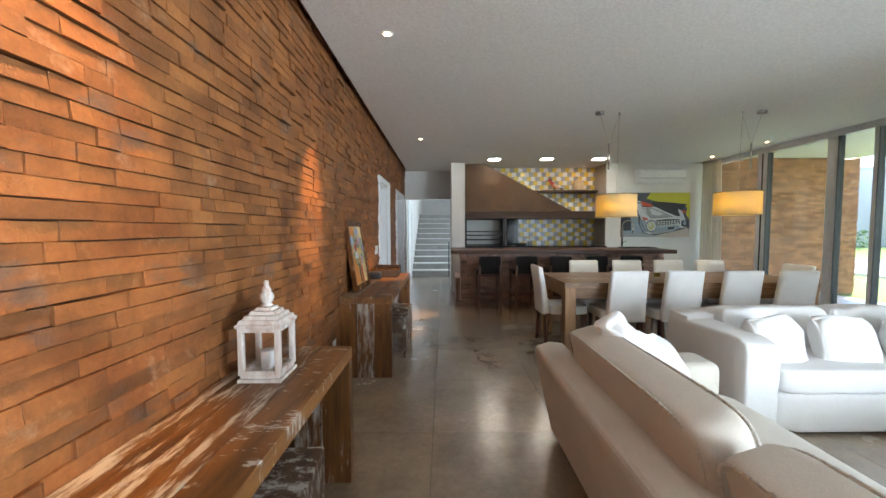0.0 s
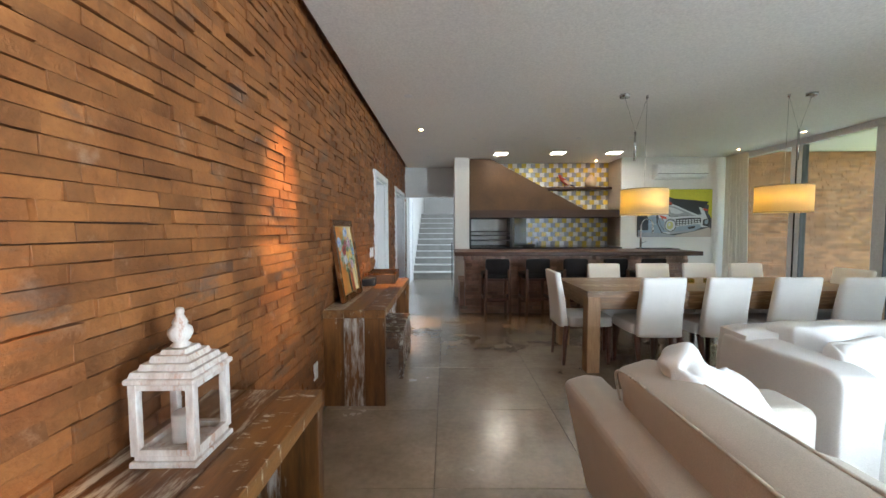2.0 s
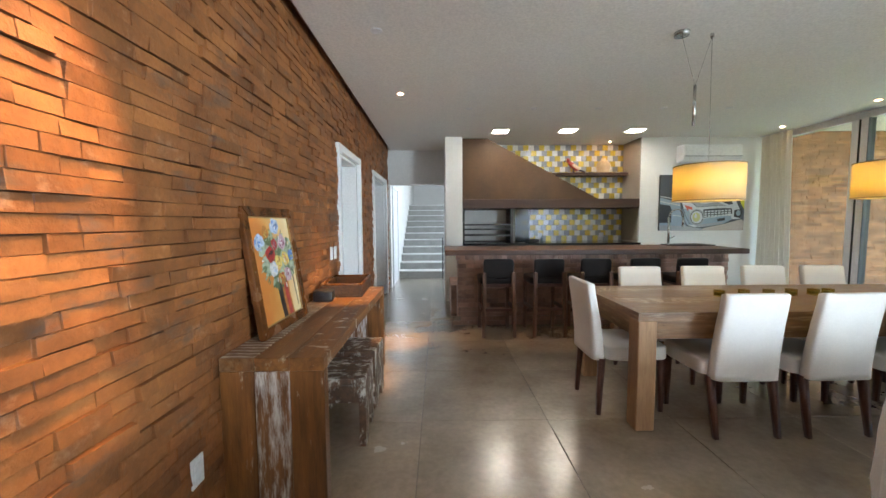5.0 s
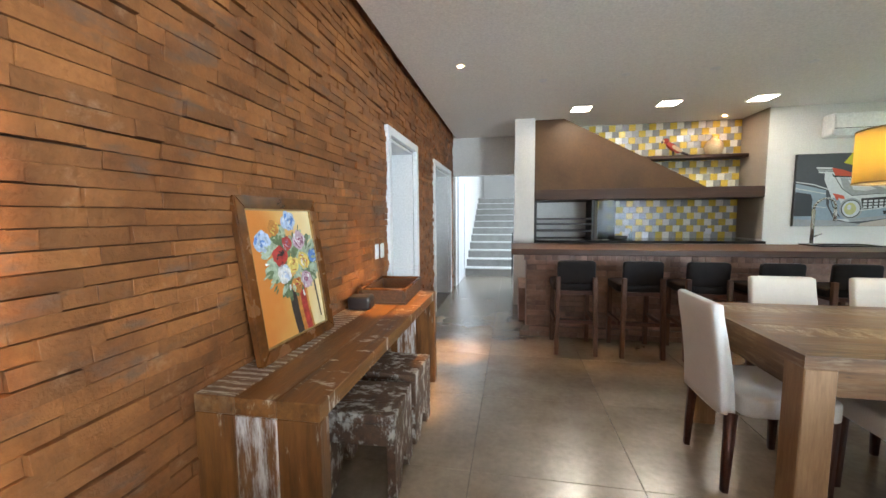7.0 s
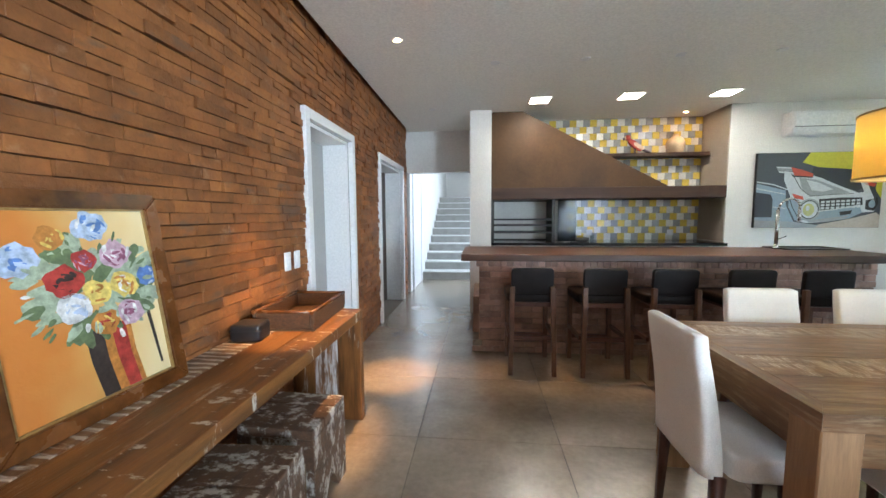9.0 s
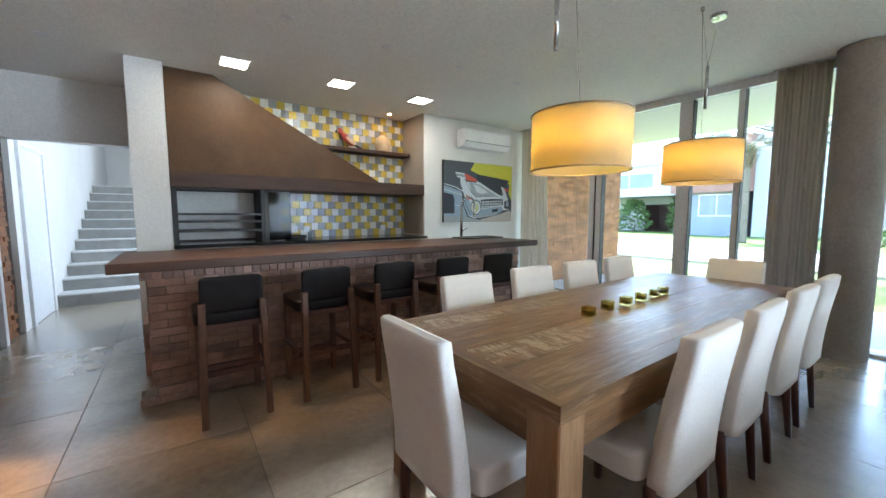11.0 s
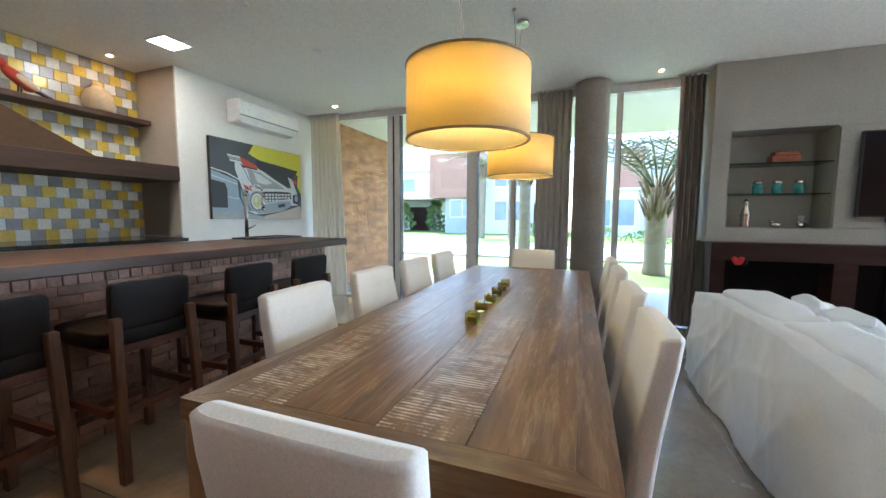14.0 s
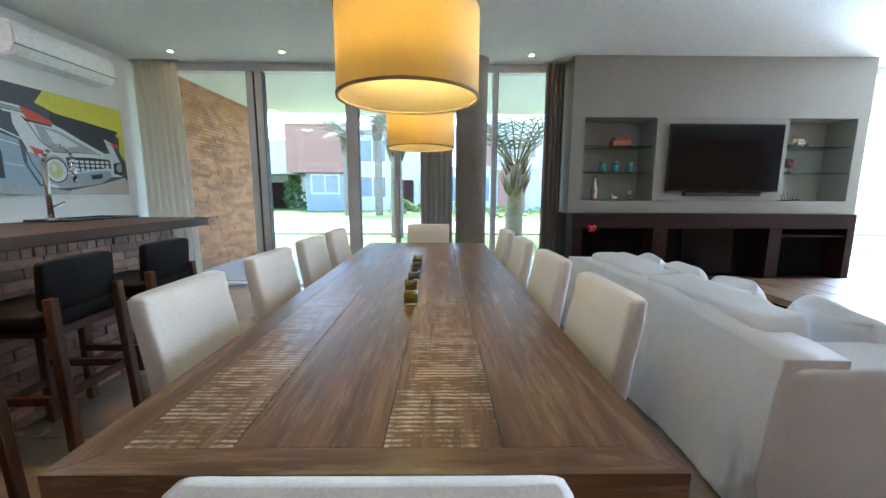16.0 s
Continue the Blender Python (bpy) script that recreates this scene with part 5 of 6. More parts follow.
stroke(6, 9, 0.5, (27, 58), (30, 72), (36, 88))
stroke(6, 9, 0.35, (44, 58), (60, 56), (78, 55))
stroke(6, 9, 0.45, (30, 32), (36, 48), (44, 58))
part("canvas", bm, CAR, car)

# ---- by the windows ----


def curtain(name, x, y0, y1, amp, waves, mat, label, flare=0.0, seed=0):
    n, h = waves * 10, 10
    bm = bmesh.new()
    for side in (0, 0.004):
        rows_ = []
        for j in range(h + 1):
            s = j / h
            z = 0.012 + (CEIL - 0.020) * s
            row = []
            for i in range(n + 1):
                u = i / n
                y = y0 + (y1 - y0) * u - flare * (1 - s) * (1 - u)
                dx = amp * math.sin(2 * math.pi * waves * u + 0.5 * math.sin(5 * u + seed)) * (0.75 + 0.5 * noise.noise(Vector((u * 6, s * 2, seed))))
                row.append(bm.verts.new((x + dx + side, y, z)))
            rows_.append(row)
        for a, b in zip(rows_, rows_[1:]):
            for i in range(n):
                vs = (a[i], a[i + 1], b[i + 1], b[i])
                bm.faces.new(vs if side else vs[::-1]).smooth = True
    ob = thing(name, pose(0, 0, 0), label, "curtain")
    part("cloth", bm, mat, ob)
    part("rail", boxes((x - 0.02, x + 0.02, y0 - 0.03, y1 + 0.03, CEIL - 0.016, CEIL - 0.001)), M_ALU, ob)


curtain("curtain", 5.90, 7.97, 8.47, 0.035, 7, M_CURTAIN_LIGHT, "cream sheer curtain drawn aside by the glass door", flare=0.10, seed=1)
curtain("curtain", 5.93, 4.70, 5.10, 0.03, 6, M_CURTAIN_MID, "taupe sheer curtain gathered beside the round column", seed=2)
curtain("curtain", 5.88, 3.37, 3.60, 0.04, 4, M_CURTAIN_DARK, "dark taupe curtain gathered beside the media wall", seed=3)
col = structure("column_round", lathe(bmesh.new(), [(0.185, 0.0), (0.185, CEIL - 0.06), (0.192, CEIL - 0.055), (0.192, CEIL - 0.001)], x=5.85, y=4.48, n=40), M_CONCRETE, "round taupe concrete column by the windows", "column")

# ceiling lamps
def spot_lamp(x, y, lit, label="small round recessed ceiling spotlight"):
    ob = thing("ceiling_spotlight", pose(x, y, CEIL), label, "ceiling light", "recessed ceiling spots")
    n = 20
    bm = bmesh.new()
    rings = [[bm.verts.new((r * math.cos(2 * math.pi * k / n), r * math.sin(2 * math.pi * k / n), z)) for k in range(n)] for r, z in ((0.044, 0.0), (0.042, -0.006), (0.032, -0.006), (0.030, -0.001))]
    for a, b in zip(rings, rings[1:]):
        for k in range(n):
            bm.faces.new((a[k], a[(k + 1) % n], b[(k + 1) % n], b[k])).smooth = True
    part("ring", bm, M_WHITE_PAINT, ob)
    bm = bmesh.new()
    rod(bm, (0, 0, -0.004), (0, 0, -0.0005), 0.018 if lit else 0.03, n=20)
    part("bulb", bm, M_SHADE_BULB if lit else M_WHITE_PAINT, ob)


for x, y, lit in ((0.03, 1.49, 1), (0.03, 3.27, 1), (0.034, 5.05, 0), (0.076, 6.39, 1), (0.109, 8.34, 0), (0.868, 6.92, 0), (1.668, 6.92, 0), (2.473, 6.92, 0), (3.284, 6.91, 0), (4.10, 6.905, 0),
                  (3.52, 8.86, 1), (5.63, 7.835, 1), (5.63, 6.61, 1), (5.67, 3.83, 1)):
    spot_lamp(x, y, lit)
lamp("wall_spot", "SPOT", look((0.03, 1.49, CEIL - 0.03), (-0.52, 1.46, 1.30)), 15, WARM, radius=0.02, spot=36)
lamp("wall_spot", "SPOT", look((0.03, 3.27, CEIL - 0.03), (-0.52, 3.18, 1.45)), 26, WARM, radius=0.02, spot=24)
lamp("console_spot", "SPOT", look((0.034, 5.05, CEIL - 0.03), (-0.28, 5.30, 0.74)), 24, WARM, radius=0.02, spot=28)
lamp("floor_spot", "SPOT", look((0.076, 6.39, CEIL - 0.03), (0.01, 6.38, 0)), 34, WARM, radius=0.02, spot=18)
lamp("shelf_spot", "SPOT", look((3.52, 8.86, CEIL - 0.03), (3.5, 8.95, 1.5)), 0.35, WARM, radius=0.02, spot=70)
for x in (0.868, 1.668, 2.473, 3.284):
    lamp("bar_spot", "SPOT", look((x, 6.92, CEIL - 0.03), (x, 6.86, 0)), 6, WARM, radius=0.02, spot=40)
M_LED = glowing("led_diffuser", (1.0, 0.90, 0.74), 5.2)
led = thing("led_panel", pose(1.45, 8.09, CEIL), "square recessed white light panel over the bar", "ceiling light", "light panels over the bar")
part("frame", boxes((-0.125, 0.125, -0.125, -0.11, -0.008, 0), (-0.125, 0.125, 0.11, 0.125, -0.008, 0), (-0.125, -0.11, -0.11, 0.11, -0.008, 0), (0.11, 0.125, -0.11, 0.11, -0.008, 0)), M_WHITE_PAINT, led)
part("diffuser", boxes((-0.11, 0.11, -0.11, 0.11, -0.006, -0.002)), M_LED, led)
for x in (2.49, 3.53):
    copy_thing(led, pose(x, 8.05, CEIL))

# cushions, coffee table
for x, y, z, rz, rx, s in ((1.36, 2.44, 0.73, 55, 62, 0.17), (1.62, 2.60, 0.575, 30, 50, 0.18)):
    bm = bmesh.new()
    pillow(bm, pose(0, 0, 0, rx=rx), s, s, 0.085, power=0.5, n=12, crumple=0.04, seed=x, pinch=0.6)
    ob = thing("throw_pillow", pose(x, y, z, rz=rz), "soft white scatter cushion on the sofa", "cushion", "scatter cushions")
    part("cover", bm, M_WHITE_CLOTH, ob)
for x, y, z, rz, s in ((2.76, 3.12, 0.54, 5, 0.185), (3.25, 3.13, 0.54, -7, 0.185), (3.73, 3.13, 0.535, 4, 0.18), (4.12, 3.13, 0.535, -6, 0.175)):
    bm = bmesh.new()
    pillow(bm, pose(0, 0, 0, rx=68), s, s, 0.07, power=0.34, n=16, crumple=0.022, seed=x, pinch=0.8)
    ob = thing("throw_pillow", pose(x, y, z, rz=rz), "plump white square cushion on the slipcovered sofa", "cushion", "scatter cushions")
    part("cover", bm, M_WHITE_CLOTH, ob)
coffee = thing("coffee_table", pose(3.95, 1.55, 0), "large low wooden coffee table with a dark base", "coffee table")
for k in range(5):
    part("top_board", boxes((-0.75, 0.75, -0.66 + k * 0.265, -0.66 + (k + 1) * 0.265 - 0.003, 0.345, 0.40), bevel=0.004), M_TABLE, coffee)
part("base", boxes((-0.62, 0.62, -0.52, 0.52, 0, 0.344)), M_INNER, coffee)

# ---- ornaments in the recesses ----
M_TEAL = surface("teal_ceramic", (0.05, 0.28, 0.27), (0.09, 0.40, 0.38), rough=0.25, scale=20, bump=0.05)
M_SILVER = surface("polished_silver", (0.55, 0.54, 0.50), (0.70, 0.69, 0.65), rough=0.15, scale=9, metal=1.0, bump=0.02)
M_REDBOX = surface("carved_red_box", (0.24, 0.06, 0.025), (0.40, 0.13, 0.06), rough=0.45, scale=40, grain=120, bump=0.6)
for y in (2.90, 2.74, 2.565):
    ob = thing("ceramic_jar", pose(5.79, y, 1.4575), "small teal ceramic jar with a silver lid on a glass shelf", "jar", "teal jars")
    part("body", lathe(bmesh.new(), [(0.032, 0), (0.042, 0.01), (0.044, 0.06), (0.036, 0.10)], n=20), M_TEAL, ob)
    part("lid", lathe(bmesh.new(), [(0.037, 0.100), (0.040, 0.108), (0.038, 0.125), (0.01, 0.13)], n=20), M_SILVER, ob)
ob = thing("carved_box", pose(5.80, 2.70, 1.7575, rz=4), "carved red wooden box on a glass shelf", "box")
part("body", boxes((-0.05, 0.05, -0.12, 0.12, 0, 0.07), bevel=0.006), M_REDBOX, ob)
part("lid", boxes((-0.055, 0.055, -0.10, 0.10, 0.071, 0.11), bevel=0.014, seg=2), M_REDBOX, ob)
ob = thing("figurine", pose(5.80, 2.98, 1.121), "slender pale figurine in the wall recess", "ornament")
part("body", lathe(bmesh.new(), [(0.040, 0), (0.042, 0.015), (0.034, 0.06), (0.045, 0.12), (0.030, 0.19), (0.016, 0.22), (0.024, 0.245), (0.018, 0.275), (0.004, 0.29)], n=18), M_SILVER, ob)
for y, s in ((2.73, 1.0), (2.52, 0.9)):
    ob = thing("glass_bird", pose(5.79, y, 1.121, rz=20), "small clear glass bird in the wall recess", "ornament", "glass birds")
    bm = bmesh.new()
    pillow(bm, pose(0, 0, 0.032 * s), 0.03 * s, 0.05 * s, 0.03 * s, power=0.85, n=6)
    pillow(bm, pose(0, 0.045 * s, 0.062 * s), 0.018 * s, 0.02 * s, 0.018 * s, power=0.9, n=5)
    part("body", bm, M_SILVER, ob)
plate("wall_socket", 5.994, 2.44, 1.22, 0.05, 0.05, "small white socket in the wall recess", along="x")
ob = thing("car_model", pose(5.80, 0.55, 1.7575, rz=8), "bronze-coloured vintage car model on a glass shelf", "model car")
bm = boxes((-0.035, 0.035, -0.11, 0.11, 0.025, 0.05), (-0.03, 0.03, -0.05, 0.05, 0.05, 0.10), bevel=0.010, seg=2)
part("body", bm, M_CLAY, ob)
for y in (-0.075, 0.075):
    for x in (-0.036, 0.036):
        bm = bmesh.new()
        rod(bm, (x - 0.006, y, 0.026), (x + 0.006, y, 0.026), 0.026, n=16)
        part("wheel", bm, M_PLASTIC_BLACK, ob)
ob = thing("red_ornament", pose(5.80, 0.63, 1.4575), "dark red heart-shaped ornament on a stand", "ornament")
bm = bmesh.new()
for s in (-1, 1):
    pillow(bm, pose(0, s * 0.026, 0.115, rx=-s * 25), 0.03, 0.036, 0.062, power=0.85, n=6)
part("heart", bm, paint("dark_red_glaze", (0.12, 0.025, 0.02)), ob)
part("stand", lathe(bmesh.new(), [(0.035, 0), (0.033, 0.012), (0.010, 0.02), (0.008, 0.07)], n=14), M_BLACK, ob)
ob = thing("model_boat", pose(5.78, 0.62, 1.121, rz=0), "small dark wire ornament in the wall recess", "ornament")
bm = bmesh.new()
for k in range(7):
    a = 0.35 + 0.4 * k
    rod(bm, (0, -0.10 + 0.03 * k, 0.0), (0.01, -0.13 + 0.042 * k, 0.05 + 0.05 * math.sin(a)), 0.004, n=6)
rod(bm, (0, -0.15, 0.012), (0, 0.15, 0.006), 0.012, 0.004, n=8)
part("body", bm, M_BLACK, ob)
ob = thing("hanging_heart", pose(5.385, 3.15, 0.86) @ Matrix.Scale(0.62, 4), "red felt heart hanging on a dark ribbon on the cabinet front", "ornament")
bm = bmesh.new()
for s in (-1, 1):
    pillow(bm, pose(0, s * 0.032, -0.075, rx=-s * 28), 0.03, 0.042, 0.068, power=0.8, n=6, crumple=0.01)
part("heart", bm, paint("bright_red_felt", (0.62, 0.012, 0.015)), ob)
bm = bmesh.new()
rod(bm, (0, 0, -0.02), (0, 0, 0), 0.006, n=8)
pillow(bm, pose(0.0, -0.085, -0.09), 0.02, 0.035, 0.06, power=0.8, n=5)
part("ribbon", bm, M_LEATHER, ob)

# ---- outside ----
M_GRASS = surface("lawn_grass", (0.10, 0.17, 0.035), (0.19, 0.26, 0.06), rough=0.9, scale=0.8, grain=30, bump=0.6, depth=0.03)
M_ROAD = surface("pale_road", (0.26, 0.25, 0.235), (0.33, 0.32, 0.30), rough=0.9, scale=0.7, grain=30, bump=0.2)
M_KERB = surface("pale_kerb", (0.42, 0.41, 0.39), (0.50, 0.49, 0.47), rough=0.85, scale=2)
M_TRUNK = surface("palm_bark", (0.16, 0.132, 0.096), (0.31, 0.255, 0.19), rough=0.9, scale=5, stretch=(1, 1, 3), grain=24, bump=0.7, depth=0.03)
M_FROND = surface("palm_leaf", (0.09, 0.105, 0.060), (0.17, 0.18, 0.11), rough=0.6, scale=3, grain=40, bump=0.1, island=0.25)
M_FROND_DRY = surface("dry_palm_stub", (0.16, 0.125, 0.08), (0.27, 0.21, 0.14), rough=0.8, scale=6, grain=40, bump=0.2, island=0.25)
M_HOUSE_WHITE = surface("white_render", (0.50, 0.50, 0.51), (0.58, 0.58, 0.58), rough=0.85, scale=0.6, grain=20, bump=0.05)
M_HOUSE_PINK = surface("clay_pink_render", (0.30, 0.155, 0.12), (0.36, 0.195, 0.15), rough=0.85, scale=0.6, grain=20, bump=0.05)
M_HOUSE_BLUE = surface("blue_grey_render", (0.26, 0.29, 0.39), (0.32, 0.35, 0.45), rough=0.85, scale=0.6, grain=20, bump=0.05)
M_HOUSE_GLASS = surface("far_window_glass", (0.16, 0.20, 0.26), (0.24, 0.29, 0.36), rough=0.1, scale=1)
M_SHRUB = surface("garden_shrub", (0.07, 0.13, 0.03), (0.15, 0.23, 0.07), rough=0.8, scale=4, grain=20, bump=0.3, island=0.3)

structure("ground", boxes((8.5, 700, -500, 500, -0.5, -0.09)), M_GRASS, "green lawn reaching away from the terrace", "ground")
structure("ground_behind", boxes((-500, 8.5, -500, 500, -0.6, -0.31)), M_GRASS, "green lawn round the house", "ground")
structure("road", boxes((13.2, 19.2, -400, 400, -0.088, -0.075)), M_ROAD, "pale sunlit road beyond the lawn", "road")
structure("kerb", boxes((13.0, 13.2, -400, 400, -0.10, -0.01), (19.2, 19.4, -400, 400, -0.10, -0.01)), M_KERB, "pale concrete kerb along the road", "kerb")
wall_out = structure("wall_garden", boxes((6.32, 9.35, 8.62, 8.80, -0.14, 2.858)), M_MORTAR_PALE, "outside wall of narrow pale brick", "brick wall")
bm = bmesh.new()
rng = random.Random(9)
for j in range(56):
    z = -0.06 + j * 0.052
    x = 6.13 - (j % 2) * 0.12 + rng.uniform(-0.05, 0.05)
    while x < 9.33:
        ln = rng.uniform(0.2, 0.26)
        a, b = max(x, 6.125), min(x + ln, 9.36)
        if b > a + 0.01:
            box(bm, a, b - 0.006, 8.62 - rng.uniform(0.012, 0.022), 8.62, z, min(z + 0.046, 2.857))
        x += ln
tagged(part("brick_facing", bm, M_BRICK_OUT, wall_out), kind="stuff")
structure("wall_garden_end", boxes((6.125, 6.32, 8.62, 8.80, -0.14, 2.858)), M_MORTAR_PALE, "end of the outside brick wall", "brick wall")


def palm(x, y, height, r, crown, fronds, seed, name="palm_tree"):
    rng = random.Random(seed)
    ob = thing(name, pose(x, y, -0.09), "date palm with a thick ringed trunk and arching fronds", "palm tree", "palms in the front garden")
    bm = bmesh.new()
    prof = []
    n = int(height / 0.09)
    for k in range(n):
        s = k / n
        q = r * (1.15 - 0.25 * s + 0.25 * max(0, s - 0.8)) * (1 + 0.05 * ((k % 2) - 0.5) + rng.uniform(-0.02, 0.02))
        prof.append((q, height * s))
    lathe(bm, prof + [(r * 0.9, height)], n=16)
    part("trunk", bm, M_TRUNK, ob)
    bm = bmesh.new()
    for k in range(46):
        a = rng.uniform(0, 6.28)
        z = height - rng.uniform(0.0, 0.75)
        d = r * 0.95
        rod(bm, (d * math.cos(a), d * math.sin(a), z), ((d + 0.20) * math.cos(a), (d + 0.20) * math.sin(a), z + 0.42), 0.045, 0.014, n=5)
    part("frond_stubs", bm, M_FROND_DRY, ob)
    bm = bmesh.new()
    for k in range(fronds):
        a = 2 * math.pi * k / fronds + rng.uniform(-0.2, 0.2)
        rise = rng.uniform(0.55, 1.45)
        ln = crown * rng.uniform(0.8, 1.1)
        pts = []
        for i in range(13):
            s = i / 12
            ang = rise - 1.5 * s ** 1.4
            if i == 0:
                p = Vector((r * 0.6 * math.cos(a), r * 0.6 * math.sin(a), height))
            else:
                p = pts[-1] + Vector((math.cos(a) * math.cos(ang), math.sin(a) * math.cos(ang), math.sin(ang))) * ln / 12
            pts.append(p)
        side = Vector((-math.sin(a), math.cos(a), 0))
        for i in range(12):
            rod(bm, pts[i], pts[i + 1], 0.030 * (1 - i / 14), 0.030 * (1 - (i + 1) / 14), n=4, caps=False)
        for i in range(2, 12):
            for h in (0, 0.5):
                p = pts[i].lerp(pts[i + 1], h)
                d = (pts[i + 1] - pts[i]).normalized()
                lw = 0.40 * math.sin(math.pi * min(1, (i + h) / 12 * 0.85 + 0.15)) + 0.08
                for s in (-1, 1):
                    tip = p + side * s * lw + d * lw * 0.55 + Vector((0, 0, -0.10 * lw + rng.uniform(-0.05, 0.12)))
                    mid = p.lerp(tip, 0.45)
                    w = d * 0.013
                    v = [bm.verts.new(q) for q in (p - w, mid - w * 1.3, tip, mid + w * 1.3, p + w)]
                    bm.faces.new(v)
    part("crown", bm, M_FROND, ob)


palm(12.4, 6.13, 3.0, 0.17, 2.3, 16, 1)
palm(10.85, 2.94, 2.0, 0.21, 2.9, 20, 2)
palm(24.0, 10.4, 4.4, 0.20, 2.4, 22, 3)
palm(24.5, 8.6, 5.2, 0.22, 2.4, 22, 4)


def shrub(x, y, w, h, seed, name="garden_shrub"):
    rng = random.Random(seed)
    ob = thing(name, pose(x, y, -0.09), "leafy green garden shrub across the road", "shrub", "garden shrubs")
    bm = bmesh.new()
    for k in range(420):
        a, e, q = rng.uniform(0, 6.28), rng.uniform(0, 1.5), rng.uniform(0.55, 1.0) ** 0.5
        c = Vector((w * q * math.cos(a) * math.cos(e), w * q * math.sin(a) * math.cos(e), h * q * math.sin(e) + 0.05))
        d = Vector((rng.uniform(-1, 1), rng.uniform(-1, 1), rng.uniform(0, 1))).normalized() * 0.16 * max(1, h)
        s = d.cross(Vector((rng.uniform(-1, 1), rng.uniform(-1, 1), 1))).normalized() * 0.045 * max(1, h)
        bm.faces.new([bm.verts.new(p) for p in (c - s * 0.4, c + d * 0.5 - s, c + d, c + d * 0.5 + s)])
    part("leaves", bm, M_SHRUB, ob)
    bm = bmesh.new()
    for k in range(5):
        a = k * 1.26
        rod(bm, (0, 0, 0), (w * 0.5 * math.cos(a), w * 0.5 * math.sin(a), h * 0.6), 0.03, 0.012, n=5)
    part("stems", bm, M_TRUNK, ob)


for k, (x, y, w, h) in enumerate(((25, 7.2, 1.0, 0.9), (25.5, 5.9, 0.8, 0.6), (22.5, 1.4, 1.3, 0.55), (22, -1.2, 1.5, 0.6), (23, 3.6, 1.0, 0.8), (33, 20.5, 1.4, 2.6), (34, 17.4, 0.8, 2.8), (26, -9, 1.8, 1.0), (27, 26, 2.0, 1.6))):
    shrub(x, y, w, h, k)


def house(name, label, blocks, wins, doors=()):
    ob = thing(name, pose(0, 0, 0), label, "house", "houses across the road")
    for x0, x1, y0, y1, z0, z1, mat in blocks:
        part("wall", boxes((x0, x1, y0, y1, z0 - 0.09, z1)), mat, ob)
        part("roof", boxes((x0 - 0.15, x1 + 0.15, y0 - 0.15, y1 + 0.15, z1 + 0.001, z1 + 0.22), bevel=0.03), M_HOUSE_WHITE, ob)
    for x, y0, y1, z0, z1 in wins:
        w = part("window", boxes((x - 0.05, x - 0.004, y0, y1, z0, z1)), M_WHITE_PAINT, ob)
        part("pane", boxes((x - 0.075, x - 0.052, y0 + 0.09, (y0 + y1) / 2 - 0.04, z0 + 0.09, z1 - 0.09), (x - 0.075, x - 0.052, (y0 + y1) / 2 + 0.04, y1 - 0.09, z0 + 0.09, z1 - 0.09)), M_HOUSE_GLASS, w)
    for x, y0, y1, z1 in doors:
        part("door", boxes((x - 0.09, x - 0.004, y0, y1, -0.09, z1)), M_CAB, ob)


house("house", "two-storey house with a clay-pink upper block over a pale ground floor",
      ((30.0, 38, 11.9, 16.4, 2.9, 6.3, M_HOUSE_PINK), (30.6, 38, 12.2, 15.2, 0, 2.88, M_HOUSE_BLUE), (31.0, 38, 6.6, 11.88, 0, 6.0, M_HOUSE_WHITE)),
      ((30.6, 12.6, 14.8, 1.2, 2.7), (31.0, 9.0, 11.2, 0.9, 2.6), (31.0, 9.0, 11.2, 3.6, 5.4)), ((31.0, 6.9, 8.0, 2.3),))
house("house", "white two-storey house with a deep carport",
      ((32.0, 40, 16.6, 27.0, 2.9, 5.2, M_HOUSE_WHITE), (35.0, 40, 18.0, 27.0, 0, 2.88, M_HOUSE_WHITE)), ((32.0, 18.5, 22.5, 3.4, 4.7),), ((35.0, 18.3, 20.5, 2.2),))
house("house", "white modern house with terracotta panels",
      ((30.0, 40, -3.2, 4.6, 0, 3.1, M_HOUSE_WHITE), (30.6, 40, -3.2, 3.4, 3.33, 6.4, M_HOUSE_WHITE), (29.6, 29.98, -1.6, 0.4, 0, 3.0, M_HOUSE_PINK), (30.2, 30.58, 0.6, 2.2, 3.33, 6.0, M_HOUSE_PINK)),
      ((30.0, 1.0, 4.2, 0.6, 2.6), (30.6, -2.6, 0.2, 3.9, 5.6)))
house("house", "low white house with wide windows",
      ((30.0, 40, -20, -6.5, 0, 3.4, M_HOUSE_WHITE),), ((30.0, -12, -7.5, 0.6, 2.6), (30.0, -18.5, -13.5, 0.6, 2.6)))
house("house", "pale house further along the road",
      ((31.0, 40, 29, 42, 0, 5.8, M_HOUSE_WHITE),), ((31.0, 31, 34, 0.8, 2.6), (31.0, 31, 34, 3.6, 5.2), (31.0, 36, 40, 0.8, 2.6)))

